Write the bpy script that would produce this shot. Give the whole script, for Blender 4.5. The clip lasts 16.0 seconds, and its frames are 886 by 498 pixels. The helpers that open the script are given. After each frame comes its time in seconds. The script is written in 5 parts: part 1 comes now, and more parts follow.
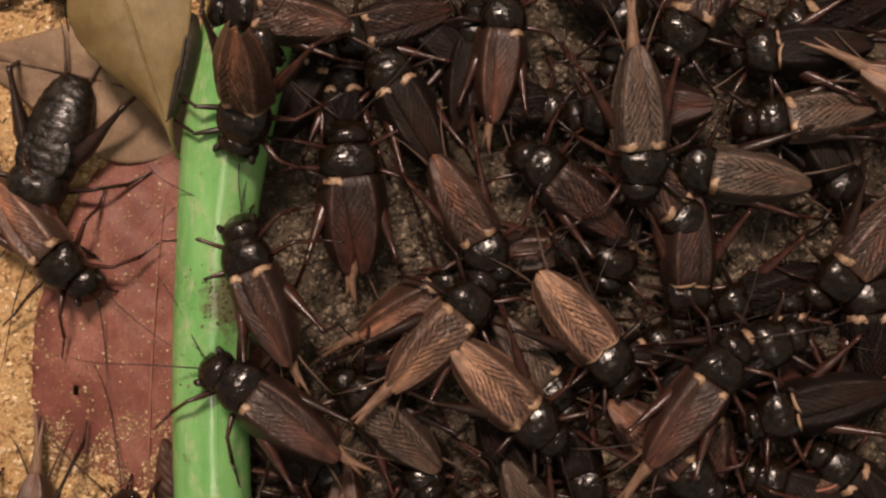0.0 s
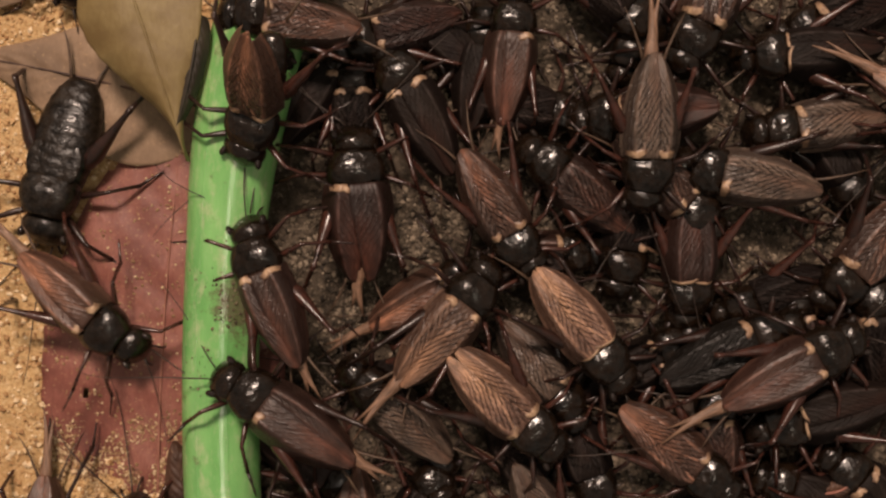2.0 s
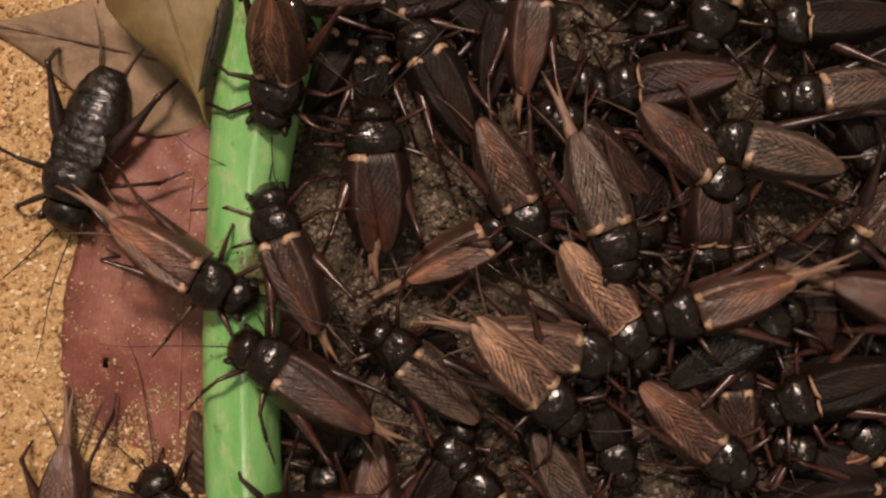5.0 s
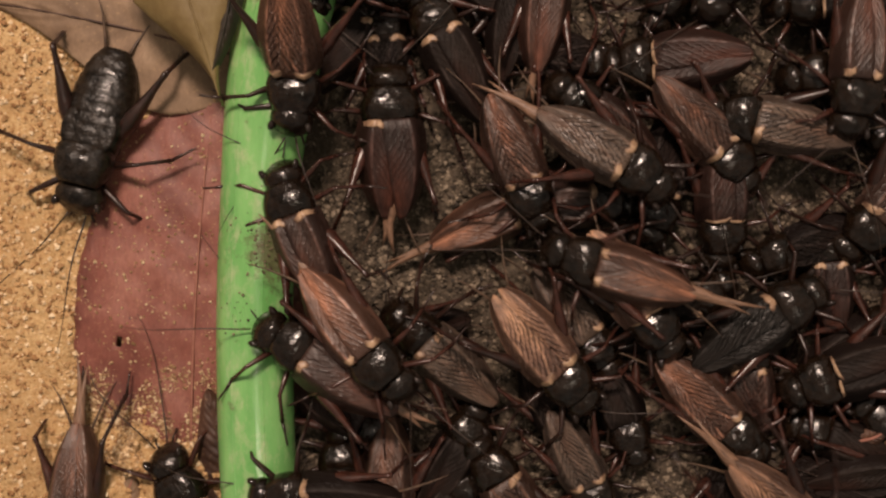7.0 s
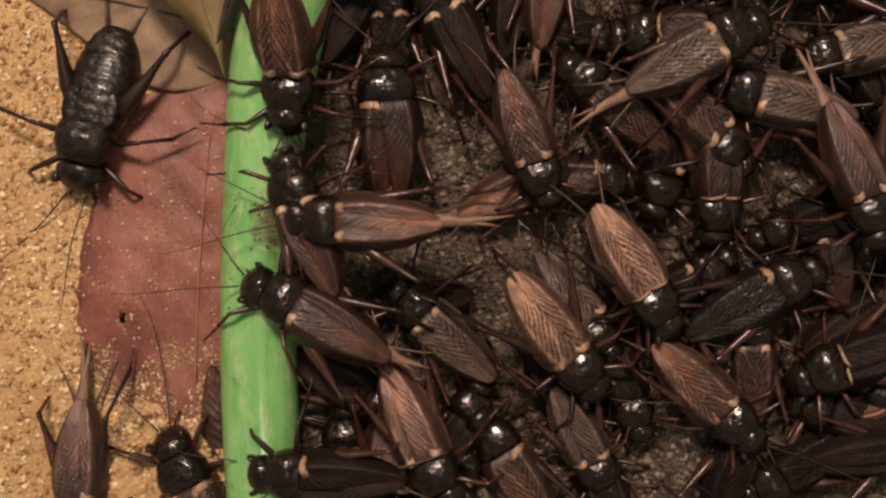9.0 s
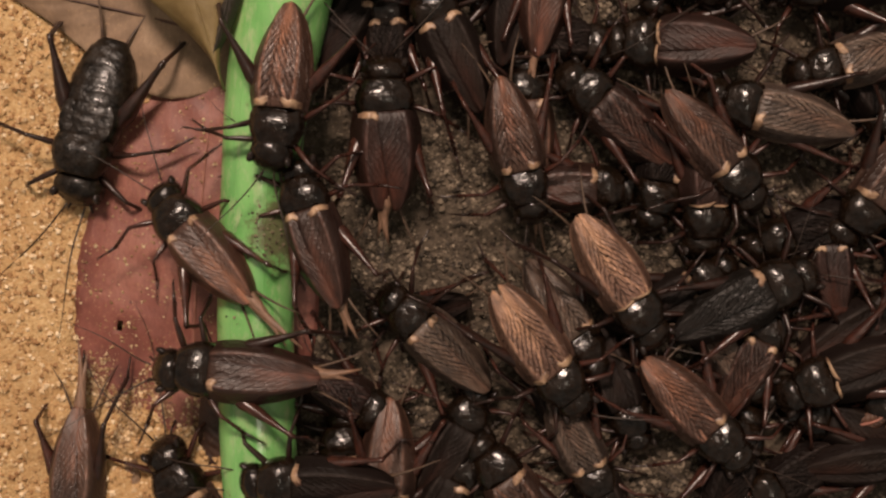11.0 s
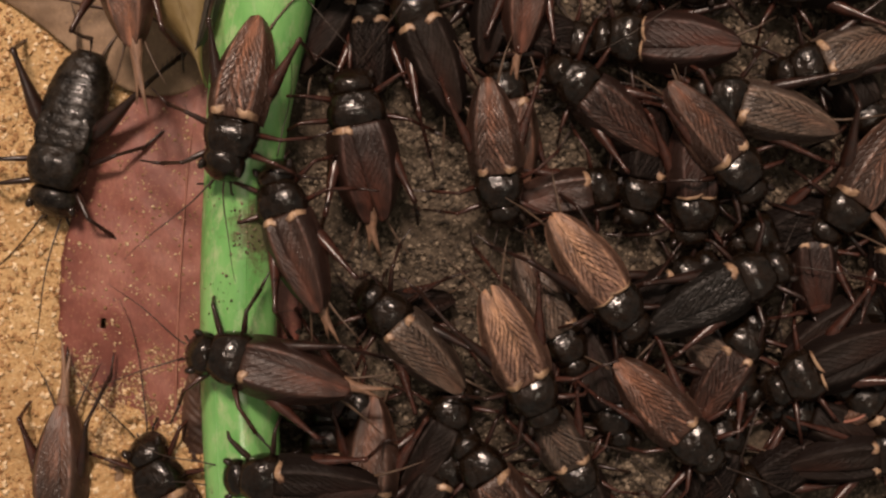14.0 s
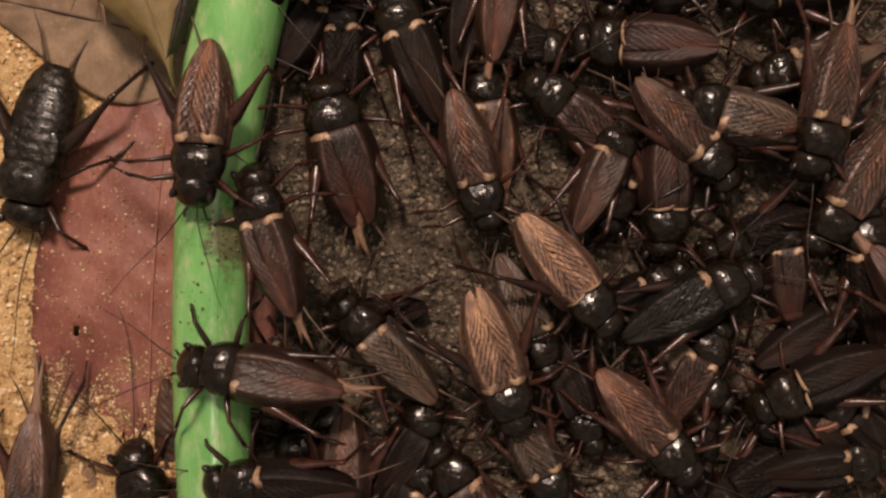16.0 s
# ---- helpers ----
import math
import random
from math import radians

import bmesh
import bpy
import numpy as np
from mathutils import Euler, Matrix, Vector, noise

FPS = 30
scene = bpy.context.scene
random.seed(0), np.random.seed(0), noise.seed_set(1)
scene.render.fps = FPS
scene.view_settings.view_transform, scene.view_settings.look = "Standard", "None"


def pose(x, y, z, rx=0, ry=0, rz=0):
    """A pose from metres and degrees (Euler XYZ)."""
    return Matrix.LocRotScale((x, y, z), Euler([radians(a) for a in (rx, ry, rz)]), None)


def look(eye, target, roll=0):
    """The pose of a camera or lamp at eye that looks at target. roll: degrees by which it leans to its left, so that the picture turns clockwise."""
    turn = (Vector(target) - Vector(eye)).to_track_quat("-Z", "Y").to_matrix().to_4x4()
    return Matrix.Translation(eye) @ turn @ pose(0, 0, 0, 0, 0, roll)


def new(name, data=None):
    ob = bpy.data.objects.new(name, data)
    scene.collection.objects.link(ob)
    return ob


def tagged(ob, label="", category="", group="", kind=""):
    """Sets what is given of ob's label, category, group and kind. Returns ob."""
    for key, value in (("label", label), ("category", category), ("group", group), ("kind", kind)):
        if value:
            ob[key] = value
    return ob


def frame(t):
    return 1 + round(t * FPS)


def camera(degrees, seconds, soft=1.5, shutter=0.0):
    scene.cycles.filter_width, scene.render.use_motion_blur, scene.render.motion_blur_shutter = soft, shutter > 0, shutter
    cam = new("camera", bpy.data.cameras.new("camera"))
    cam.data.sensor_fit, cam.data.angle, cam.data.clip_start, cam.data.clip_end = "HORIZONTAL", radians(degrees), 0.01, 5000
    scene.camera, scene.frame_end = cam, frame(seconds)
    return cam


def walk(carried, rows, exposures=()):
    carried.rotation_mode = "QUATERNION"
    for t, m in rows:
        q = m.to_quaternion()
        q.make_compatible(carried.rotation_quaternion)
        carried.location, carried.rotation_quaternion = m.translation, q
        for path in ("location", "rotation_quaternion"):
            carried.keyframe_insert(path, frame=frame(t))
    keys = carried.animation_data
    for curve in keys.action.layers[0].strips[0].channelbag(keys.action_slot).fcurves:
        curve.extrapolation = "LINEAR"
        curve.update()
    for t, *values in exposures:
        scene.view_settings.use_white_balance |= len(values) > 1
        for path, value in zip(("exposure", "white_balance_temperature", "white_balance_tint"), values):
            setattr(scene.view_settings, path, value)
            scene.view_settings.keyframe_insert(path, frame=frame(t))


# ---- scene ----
# Camera: looks straight down from 0.2 m, hand-held, drifting a few millimetres.
cam = camera(42.8, 16.0, soft=2.4, shutter=0.5)
PATH = [
    (0.0, pose(-0.00000, 0.00000, 0.2, 0, 0, 0)),
    (0.5, pose(-0.00077, 0.00000, 0.2, 0, 0, 0)),
    (1.0, pose(-0.00122, 0.00000, 0.2, 0, 0, 0)),
    (1.5, pose(-0.00153, 0.00030, 0.2, 0, 0, 0)),
    (2.0, pose(-0.00169, 0.00046, 0.2, 0, 0, 0)),
    (2.5, pose(-0.00215, 0.00107, 0.2, 0, 0, 0)),
    (3.0, pose(-0.00230, 0.00061, 0.2, 0, 0, 0)),
    (3.5, pose(-0.00260, 0.00076, 0.2, 0, 0, 0)),
    (4.0, pose(-0.00337, 0.00030, 0.2, 0, 0, 0)),
    (4.5, pose(-0.00429, -0.00245, 0.2, 0, 0, 0)),
    (7.0, pose(-0.00751, -0.00857, 0.2, 0, 0, 0)),
    (7.5, pose(-0.00781, -0.01011, 0.2, 0, 0, 0)),
    (8.0, pose(-0.00812, -0.01179, 0.2, 0, 0, 0)),
    (8.5, pose(-0.00812, -0.01333, 0.2, 0, 0, 0)),
    (9.0, pose(-0.00812, -0.01271, 0.2, 0, 0, 0)),
    (11.5, pose(-0.00720, -0.01133, 0.2, 0, 0, 0)),
    (12.0, pose(-0.00659, -0.01225, 0.2, 0, 0, 0)),
    (12.5, pose(-0.00643, -0.01302, 0.2, 0, 0, 0)),
    (13.0, pose(-0.00597, -0.01317, 0.2, 0, 0, 0)),
    (13.5, pose(-0.00521, -0.01271, 0.2, 0, 0, 0)),
    (14.0, pose(-0.00475, -0.01179, 0.2, 0, 0, 0)),
    (14.5, pose(-0.00398, -0.01103, 0.2, 0, 0, 0)),
    (15.0, pose(-0.00275, -0.01164, 0.2, 0, 0, 0)),
    (15.5, pose(-0.00123, -0.01149, 0.2, 0, 0, 0)),
    (16.0, pose(-0.00000, -0.01042, 0.2, 0, 0, 0)),
]
walk(cam, PATH)

MM = 0.001

# ---- world and light ----
world = bpy.data.worlds.new("room_light")
scene.world = world
world.use_nodes = True
world.node_tree.nodes["Background"].inputs["Color"].default_value = (1.0, 0.84, 0.70, 1)
world.node_tree.nodes["Background"].inputs["Strength"].default_value = 0.26
scene.view_settings.exposure = 0.0


def area_lamp(name, eye, target, energy, size_x, size_y, colour):
    data = bpy.data.lights.new(name, "AREA")
    data.shape, data.size, data.size_y = "RECTANGLE", size_x, size_y
    data.energy, data.color = energy, colour
    ob = new(name, data)
    ob.matrix_world = look(eye, target)
    return ob


for side in (-1, 1):  # twin panels of the working lamp
    area_lamp("lamp_key", (-0.10 + 0.052 * side, 0.42, 0.70), (0, 0, 0), 3.9, 0.075, 0.12, (1.0, 0.77, 0.635))
# added weak fill from overhead for ambient light and soft highlights
area_lamp("lamp_ceiling", (0.5, -0.4, 2.3), (0, 0, 0), 4.0, 0.3, 0.3, (1.0, 0.86, 0.70))


# ---- materials ----
class Mat:
    """A small builder of procedural materials; texture space is the object's own, in millimetres."""

    def __init__(self, name, rough=0.5, spec=0.5, coat=0.0):
        self.m = bpy.data.materials.new(name)
        self.m.use_nodes = True
        self.n, self.l = self.m.node_tree.nodes, self.m.node_tree.links
        self.b = self.n["Principled BSDF"]
        self.b.inputs["Roughness"].default_value = rough
        self.b.inputs["Specular IOR Level"].default_value = spec
        self.b.inputs["Coat Weight"].default_value = coat
        self.b.inputs["Coat Roughness"].default_value = 0.12
        self.tc = self.n.new("ShaderNodeTexCoord")
        self.info = self.n.new("ShaderNodeObjectInfo")

    def coords(self, sx, sy, sz, shift=True):
        mp = self.n.new("ShaderNodeMapping")
        mp.inputs["Scale"].default_value = (sx * 1000, sy * 1000, sz * 1000)
        self.l.new(self.tc.outputs["Object"], mp.inputs["Vector"])
        if shift:
            mul = self.n.new("ShaderNodeMath")
            mul.operation = "MULTIPLY"
            mul.inputs[1].default_value = 37.0
            self.l.new(self.info.outputs["Random"], mul.inputs[0])
            self.l.new(mul.outputs[0], mp.inputs["Location"])
        return mp.outputs[0]

    def noise(self, co, scale=1.0, detail=4.0, rough=0.6):
        t = self.n.new("ShaderNodeTexNoise")
        t.inputs["Scale"].default_value, t.inputs["Detail"].default_value = scale, detail
        t.inputs["Roughness"].default_value = rough
        self.l.new(co, t.inputs["Vector"])
        return t.outputs["Fac"]

    def ramp(self, fac, *stops):
        r = self.n.new("ShaderNodeValToRGB")
        e = r.color_ramp.elements
        while len(e) < len(stops):
            e.new(0.5)
        for el, (p, c) in zip(e, stops):
            el.position = p
            el.color = (*c, 1) if len(c) == 3 else c
        self.l.new(fac, r.inputs[0])
        return r.outputs[0]

    def mix(self, fac, a, b, how="MIX"):
        x = self.n.new("ShaderNodeMix")
        x.data_type, x.blend_type = "RGBA", how
        for sock, v in ((x.inputs[0], fac), (x.inputs[6], a), (x.inputs[7], b)):
            if isinstance(v, bpy.types.NodeSocket):
                self.l.new(v, sock)
            elif isinstance(v, tuple):
                sock.default_value = (*v, 1)
            else:
                sock.default_value = v
        return x.outputs[2]

    def math(self, how, a, b):
        x = self.n.new("ShaderNodeMath")
        x.operation = how
        for sock, v in zip(x.inputs, (a, b)):
            if isinstance(v, bpy.types.NodeSocket):
                self.l.new(v, sock)
            else:
                sock.default_value = v
        return x.outputs[0]

    def axis(self, which):
        s = self.n.new("ShaderNodeSeparateXYZ")
        self.l.new(self.tc.outputs["Object"], s.inputs[0])
        return s.outputs[which]

    def colour(self, c):
        if isinstance(c, tuple):
            self.b.inputs["Base Color"].default_value = (*c, 1)
        else:
            self.l.new(c, self.b.inputs["Base Color"])
        return self

    def rough(self, r):
        self.l.new(r, self.b.inputs["Roughness"])
        return self

    def bump(self, h, strength=0.4, dist=0.2):
        b = self.n.new("ShaderNodeBump")
        b.inputs["Strength"].default_value = strength
        b.inputs["Distance"].default_value = dist * MM
        last = self.b.inputs["Normal"].links
        if last:
            self.l.new(last[0].from_socket, b.inputs["Normal"])
        self.l.new(h, b.inputs["Height"])
        self.l.new(b.outputs[0], self.b.inputs["Normal"])
        return self


def chitin(name, dark, worn, rough0, rough1, dust=0.35, dent=0.35, coat=0.0):
    m = Mat(name, spec=0.28, coat=coat)
    m.b.inputs["Coat Roughness"].default_value = 0.06
    fine = m.noise(m.coords(1, 1, 1), 5.0, 5)
    big = m.noise(m.coords(1, 1, 1), 0.45, 4)
    c = m.mix(m.ramp(big, (0.35, (0, 0, 0)), (0.75, (1, 1, 1))), dark, worn)
    specks = m.ramp(m.noise(m.coords(1, 1, 1), 2.2, 6, 0.75), (0.60, (0, 0, 0)), (0.74, (dust, dust, dust)))
    c = m.mix(specks, c, (0.16, 0.12, 0.075))
    m.colour(c)
    m.rough(m.math("ADD", m.math("MULTIPLY", m.noise(m.coords(1, 1, 1), 0.9, 5, 0.7), rough1 - rough0), rough0))
    film = m.ramp(m.noise(m.coords(1, 1, 1), 0.8, 5, 0.7), (0.36, (0.08, 0.08, 0.08)), (0.62, (0.42, 0.42, 0.42)))
    m.l.new(film, m.b.inputs["Specular IOR Level"])
    m.bump(fine, 0.12, 0.08)
    m.bump(m.noise(m.coords(1, 1, 1), 0.52, 3, 0.5), dent, 0.9)
    return m.m


def wing(name, base, tip, vein, rough=0.37, spec=0.5, relief=1.0):
    """Leathery forewing: a lattice of slanting veins, a pale chevron behind the collar, a paler back towards the tip and a dark side panel with a pale hem."""
    m = Mat(name, rough=rough, spec=spec)
    split = m.n.new("ShaderNodeSeparateXYZ")
    m.l.new(m.tc.outputs["UV"], split.inputs[0])
    u, v = split.outputs[0], split.outputs[1]
    wob = m.noise(m.coords(1, 0.5, 1), 0.42, 3)
    wob2 = m.noise(m.coords(1, 1, 1), 0.9, 3)
    streak0 = m.noise(m.coords(0.6, 0.3, 1), 1.0, 3)
    streak = m.noise(m.coords(1.6, 0.22, 1), 1.0, 6, 0.72)
    pale = tuple(min(1.0, 1.35 * a + 0.04) for a in tip)
    # back: dark behind the collar, pale along the middle towards the tip
    along = m.math("ADD", v, m.math("MULTIPLY", m.math("SUBTRACT", wob, 0.5), 0.7))
    back = m.ramp(m.math("ADD", u, m.math("MULTIPLY", m.math("SUBTRACT", streak0, 0.5), 0.35)), (0.12, (1, 1, 1)), (0.54, (0.18, 0.18, 0.18)))
    c = m.mix(m.math("MULTIPLY", m.ramp(along, (0.18, (0, 0, 0)), (0.66, (1, 1, 1))), back), base, tip)
    c = m.mix(m.ramp(streak, (0.36, (0.55, 0.55, 0.55)), (0.56, (0, 0, 0))), c, vein)
    # lattice of slanting veins with finer cross veins
    bend = m.math("ADD", m.math("MULTIPLY", m.math("SUBTRACT", wob, 0.5), 1.5), m.math("MULTIPLY", m.math("SUBTRACT", wob2, 0.5), 0.8))

    def threads(a, b, low, high):
        phase = m.math("ADD", m.math("ADD", m.math("MULTIPLY", u, a), m.math("MULTIPLY", v, b)), bend)
        d = m.math("MULTIPLY", m.math("ABSOLUTE", m.math("SUBTRACT", m.math("FRACT", phase, 0.0), 0.5), 0.0), 2.0)
        return m.ramp(d, (low, (0, 0, 0)), (high, (1, 1, 1)))

    field = m.math("MULTIPLY", m.ramp(v, (0.04, (0, 0, 0)), (0.10, (1, 1, 1)), (0.60, (1, 1, 1)), (0.85, (0.15, 0.15, 0.15))), m.ramp(u, (0.60, (1, 1, 1)), (0.68, (0.25, 0.25, 0.25))))
    slant = threads(7.0, 11.0, 0.56, 0.92)
    cross = threads(4.0, -21.0, 0.70, 0.96)
    lines = m.math("MULTIPLY", m.math("MAXIMUM", slant, m.math("MULTIPLY", cross, 0.35)), field)
    lines = m.math("MAXIMUM", lines, m.math("MULTIPLY", threads(12.0, 1.2, 0.62, 0.95), 0.35))
    c = m.mix(m.math("MULTIPLY", lines, 0.80 if relief == 1 else 0.35), c, vein)
    # pale chevron from the shoulder to the middle of the back
    arm = m.math("ABSOLUTE", m.math("SUBTRACT", m.math("ADD", u, m.math("MULTIPLY", v, 1.05)), m.math("ADD", 0.57, m.math("MULTIPLY", m.math("SUBTRACT", wob, 0.5), 0.2))), 0.0)
    chevron = m.math("MULTIPLY", m.ramp(arm, (0.012, (0.75, 0.75, 0.75)), (0.05, (0, 0, 0))), m.ramp(v, (0.36, (1, 1, 1)), (0.5, (0, 0, 0))))
    c = m.mix(m.math("MULTIPLY", m.math("MULTIPLY", chevron, 0.65 if relief == 1 else 0.2), m.ramp(wob2, (0.35, (0.2, 0.2, 0.2)), (0.6, (1, 1, 1)))), c, pale)
    fold = m.math("MULTIPLY", m.ramp(u, (0.60, (0, 0, 0)), (0.63, (1, 1, 1)), (0.66, (1, 1, 1)), (0.70, (0, 0, 0))), m.ramp(streak0, (0.42, (0, 0, 0)), (0.66, (0.45, 0.45, 0.45))))
    c = m.mix(fold, c, pale)
    c = m.mix(m.ramp(u, (0.69, (0, 0, 0)), (0.76, (0.7, 0.7, 0.7)), (0.92, (0.7, 0.7, 0.7)), (0.97, (0.0, 0.0, 0.0))), c, vein)
    seam = m.ramp(u, (0.0, (0.25, 0.25, 0.25)), (0.02, (0, 0, 0)), (0.035, (0.75, 0.75, 0.75)), (0.10, (0, 0, 0)))
    c = m.mix(seam, c, vein)
    blot = m.noise(m.coords(1, 0.7, 1), 0.20, 5, 0.65)
    c = m.mix(m.ramp(blot, (0.34, (0.7, 0.7, 0.7)), (0.54, (0, 0, 0))), c, vein)
    hue = m.n.new("ShaderNodeHueSaturation")
    m.l.new(m.math("ADD", m.math("MULTIPLY", m.info.outputs["Random"], 0.4), 0.9), hue.inputs["Value"])
    m.l.new(c, hue.inputs["Color"])
    m.colour(hue.outputs[0])
    m.rough(m.math("ADD", m.math("MULTIPLY", streak, 0.3), rough - 0.10))
    m.bump(m.math("SUBTRACT", 1.0, lines), 1.0 * relief, 0.26)
    m.bump(streak, 0.35, 0.2)
    return m.m


def simple(name, a, b, rough, scale=1.0, bump=0.3, dist=0.2, stretch=(1, 1, 1), spec=0.5, shift=True):
    m = Mat(name, rough=rough, spec=spec)
    f = m.noise(m.coords(*stretch, shift=shift), scale, 6, 0.65)
    m.colour(m.ramp(f, (0.3, a), (0.7, b)))
    m.bump(f, bump, dist)
    return m.m


def patch_material():
    m = Mat("cream_patch", rough=0.45)
    uv = m.n.new("ShaderNodeSeparateXYZ")
    m.l.new(m.tc.outputs["UV"], uv.inputs[0])
    a = m.math("ABSOLUTE", m.math("SUBTRACT", uv.outputs[0], 0.5), 0.0)
    b = m.math("ABSOLUTE", m.math("SUBTRACT", uv.outputs[1], 0.5), 0.0)
    rim = m.math("ADD", m.math("MAXIMUM", a, b), m.math("MULTIPLY", m.math("SUBTRACT", m.noise(m.coords(1, 1, 1), 1.0, 4), 0.5), 0.5))
    pale = m.ramp(m.noise(m.coords(1, 1, 1), 0.7, 5), (0.3, (0.20, 0.115, 0.068)), (0.68, (0.47, 0.32, 0.20)))
    m.colour(m.mix(m.ramp(rim, (0.24, (0, 0, 0)), (0.50, (1, 1, 1))), pale, (0.075, 0.036, 0.022)))
    return m.bump(m.noise(m.coords(1, 1, 1), 1.5, 4), 0.3, 0.2).m


BLACK = chitin("black_chitin", (0.0036, 0.0024, 0.0014), (0.015, 0.0078, 0.0042), 0.10, 0.38, 0.2, 0.5, 0.3)
BARE = chitin("dusty_brown_black_skin", (0.0035, 0.0026, 0.0018), (0.020, 0.013, 0.008), 0.22, 0.60, 0.45, 0.6, 0.12)
EYE = simple("eye_black", (0.008, 0.006, 0.005), (0.02, 0.012, 0.009), 0.16, 3)
RED_LEG = simple("red_brown_leg", (0.016, 0.007, 0.005), (0.062, 0.022, 0.015), 0.26, 0.6, 0.25, 0.2, (1, 1, 1))
DARK_LEG = simple("dark_leg", (0.008, 0.005, 0.004), (0.030, 0.011, 0.007), 0.32, 0.7, 0.25, 0.2)
CREAM = patch_material()
TAIL = simple("folded_wing_tan", (0.075, 0.043, 0.027), (0.28, 0.16, 0.10), 0.45, 1.0, 0.6, 0.3, (2.2, 0.3, 2.2))
FEELER = simple("feeler_brown", (0.010, 0.006, 0.004), (0.04, 0.022, 0.014), 0.5, 1.0)
CERCUS = simple("cercus_brown", (0.035, 0.02, 0.012), (0.11, 0.065, 0.038), 0.55, 1.0)
# Tones include sheen and shade: paler for lamp-facing wings, darker for dim spots.
TONES = {  # towards the collar, towards the tip, veins, roughness, gloss
    "orange": ((0.205, 0.115, 0.082), (0.60, 0.340, 0.200), (0.036, 0.018, 0.012), 0.32, 0.5),
    "tan": ((0.140, 0.083, 0.058), (0.45, 0.240, 0.140), (0.038, 0.020, 0.014), 0.32, 0.5),
    "amber": ((0.078, 0.040, 0.028), (0.35, 0.155, 0.090), (0.024, 0.012, 0.008), 0.32, 0.5),
    "brown": ((0.064, 0.035, 0.024), (0.21, 0.090, 0.053), (0.018, 0.009, 0.0065), 0.32, 0.5),
    "russet": ((0.040, 0.020, 0.0135), (0.130, 0.050, 0.032), (0.014, 0.0065, 0.005), 0.34, 0.45),
    "red": ((0.022, 0.0095, 0.0068), (0.066, 0.021, 0.0125), (0.009, 0.0042, 0.003), 0.42, 0.35),
    "dark": ((0.010, 0.0065, 0.0045), (0.026, 0.011, 0.0075), (0.006, 0.0035, 0.003), 0.52, 0.15),
    "grey": ((0.105, 0.073, 0.053), (0.150, 0.085, 0.057), (0.018, 0.012, 0.010), 0.34, 0.5),
    "black": ((0.012, 0.009, 0.007), (0.014, 0.009, 0.007), (0.005, 0.004, 0.003), 0.36, 0.35),
}
WINGS = {("rippled", k): wing("wing_" + k, *t) for k, t in TONES.items()}
WINGS.update({("plain", k): wing("smooth_wing_" + k, *t, relief=0.4) for k, t in TONES.items()})


def soil_material():
    m = Mat("dark_soil", rough=0.85, spec=0.3)
    a = m.noise(m.coords(1, 1, 1, False), 0.9, 8, 0.7)
    b = m.noise(m.coords(1, 1, 1, False), 0.07, 4)
    c = m.ramp(a, (0.3, (0.026, 0.019, 0.014)), (0.52, (0.094, 0.071, 0.049)), (0.75, (0.205, 0.162, 0.114)))
    m.colour(m.mix(m.ramp(b, (0.35, (0.55, 0.55, 0.55)), (0.65, (0, 0, 0))), c, (0.035, 0.026, 0.018)))
    return m.bump(a, 0.8, 0.6).m


def sand_material():
    m = Mat("yellow_sand", rough=0.8, spec=0.3)
    a = m.noise(m.coords(1, 1, 1, False), 1.3, 8, 0.72)
    b = m.noise(m.coords(1, 1, 1, False), 0.06, 4)
    c = m.ramp(a, (0.26, (0.33, 0.195, 0.085)), (0.48, (0.55, 0.36, 0.165)), (0.74, (0.74, 0.57, 0.33)))
    c = m.mix(m.ramp(b, (0.4, (0.35, 0.35, 0.35)), (0.62, (0, 0, 0))), c, (0.33, 0.17, 0.06))
    return m.colour(c).bump(a, 0.8, 0.6).m


def grain_material(name, a, b, c):
    m = Mat(name, rough=0.75, spec=0.35)
    geo = m.n.new("ShaderNodeNewGeometry")
    m.colour(m.ramp(geo.outputs["Random Per Island"], (0.1, a), (0.6, b), (0.97, c)))
    return m.bump(m.noise(m.coords(1, 1, 1, False), 3, 4), 0.6, 0.2).m


def leaf_material(name, low, mid, high, rough, specks):
    m = Mat(name, rough=rough, spec=0.45)
    a = m.noise(m.coords(1, 1, 1, False), 0.075, 6, 0.62)
    c = m.ramp(a, (0.34, low), (0.5, mid), (0.68, high))
    fine = m.noise(m.coords(1.4, 0.5, 1, False), 1.2, 6, 0.7)
    c = m.mix(m.ramp(fine, (0.3, (0.5, 0.5, 0.5)), (0.6, (0, 0, 0))), c, low)
    if specks:
        s = m.noise(m.coords(1, 1, 1, False), 1.7, 4, 0.6)
        c = m.mix(m.ramp(s, (0.61, (0, 0, 0)), (0.74, (0.55, 0.55, 0.55))), c, specks)
        d = m.noise(m.coords(1, 1, 1), 0.5, 4, 0.6)
        c = m.mix(m.ramp(d, (0.68, (0, 0, 0)), (0.74, (0.7, 0.7, 0.7))), c, (0.02, 0.015, 0.012))
    m.colour(c)
    return m.bump(fine, 0.4, 0.25).bump(a, 0.25, 0.6).m


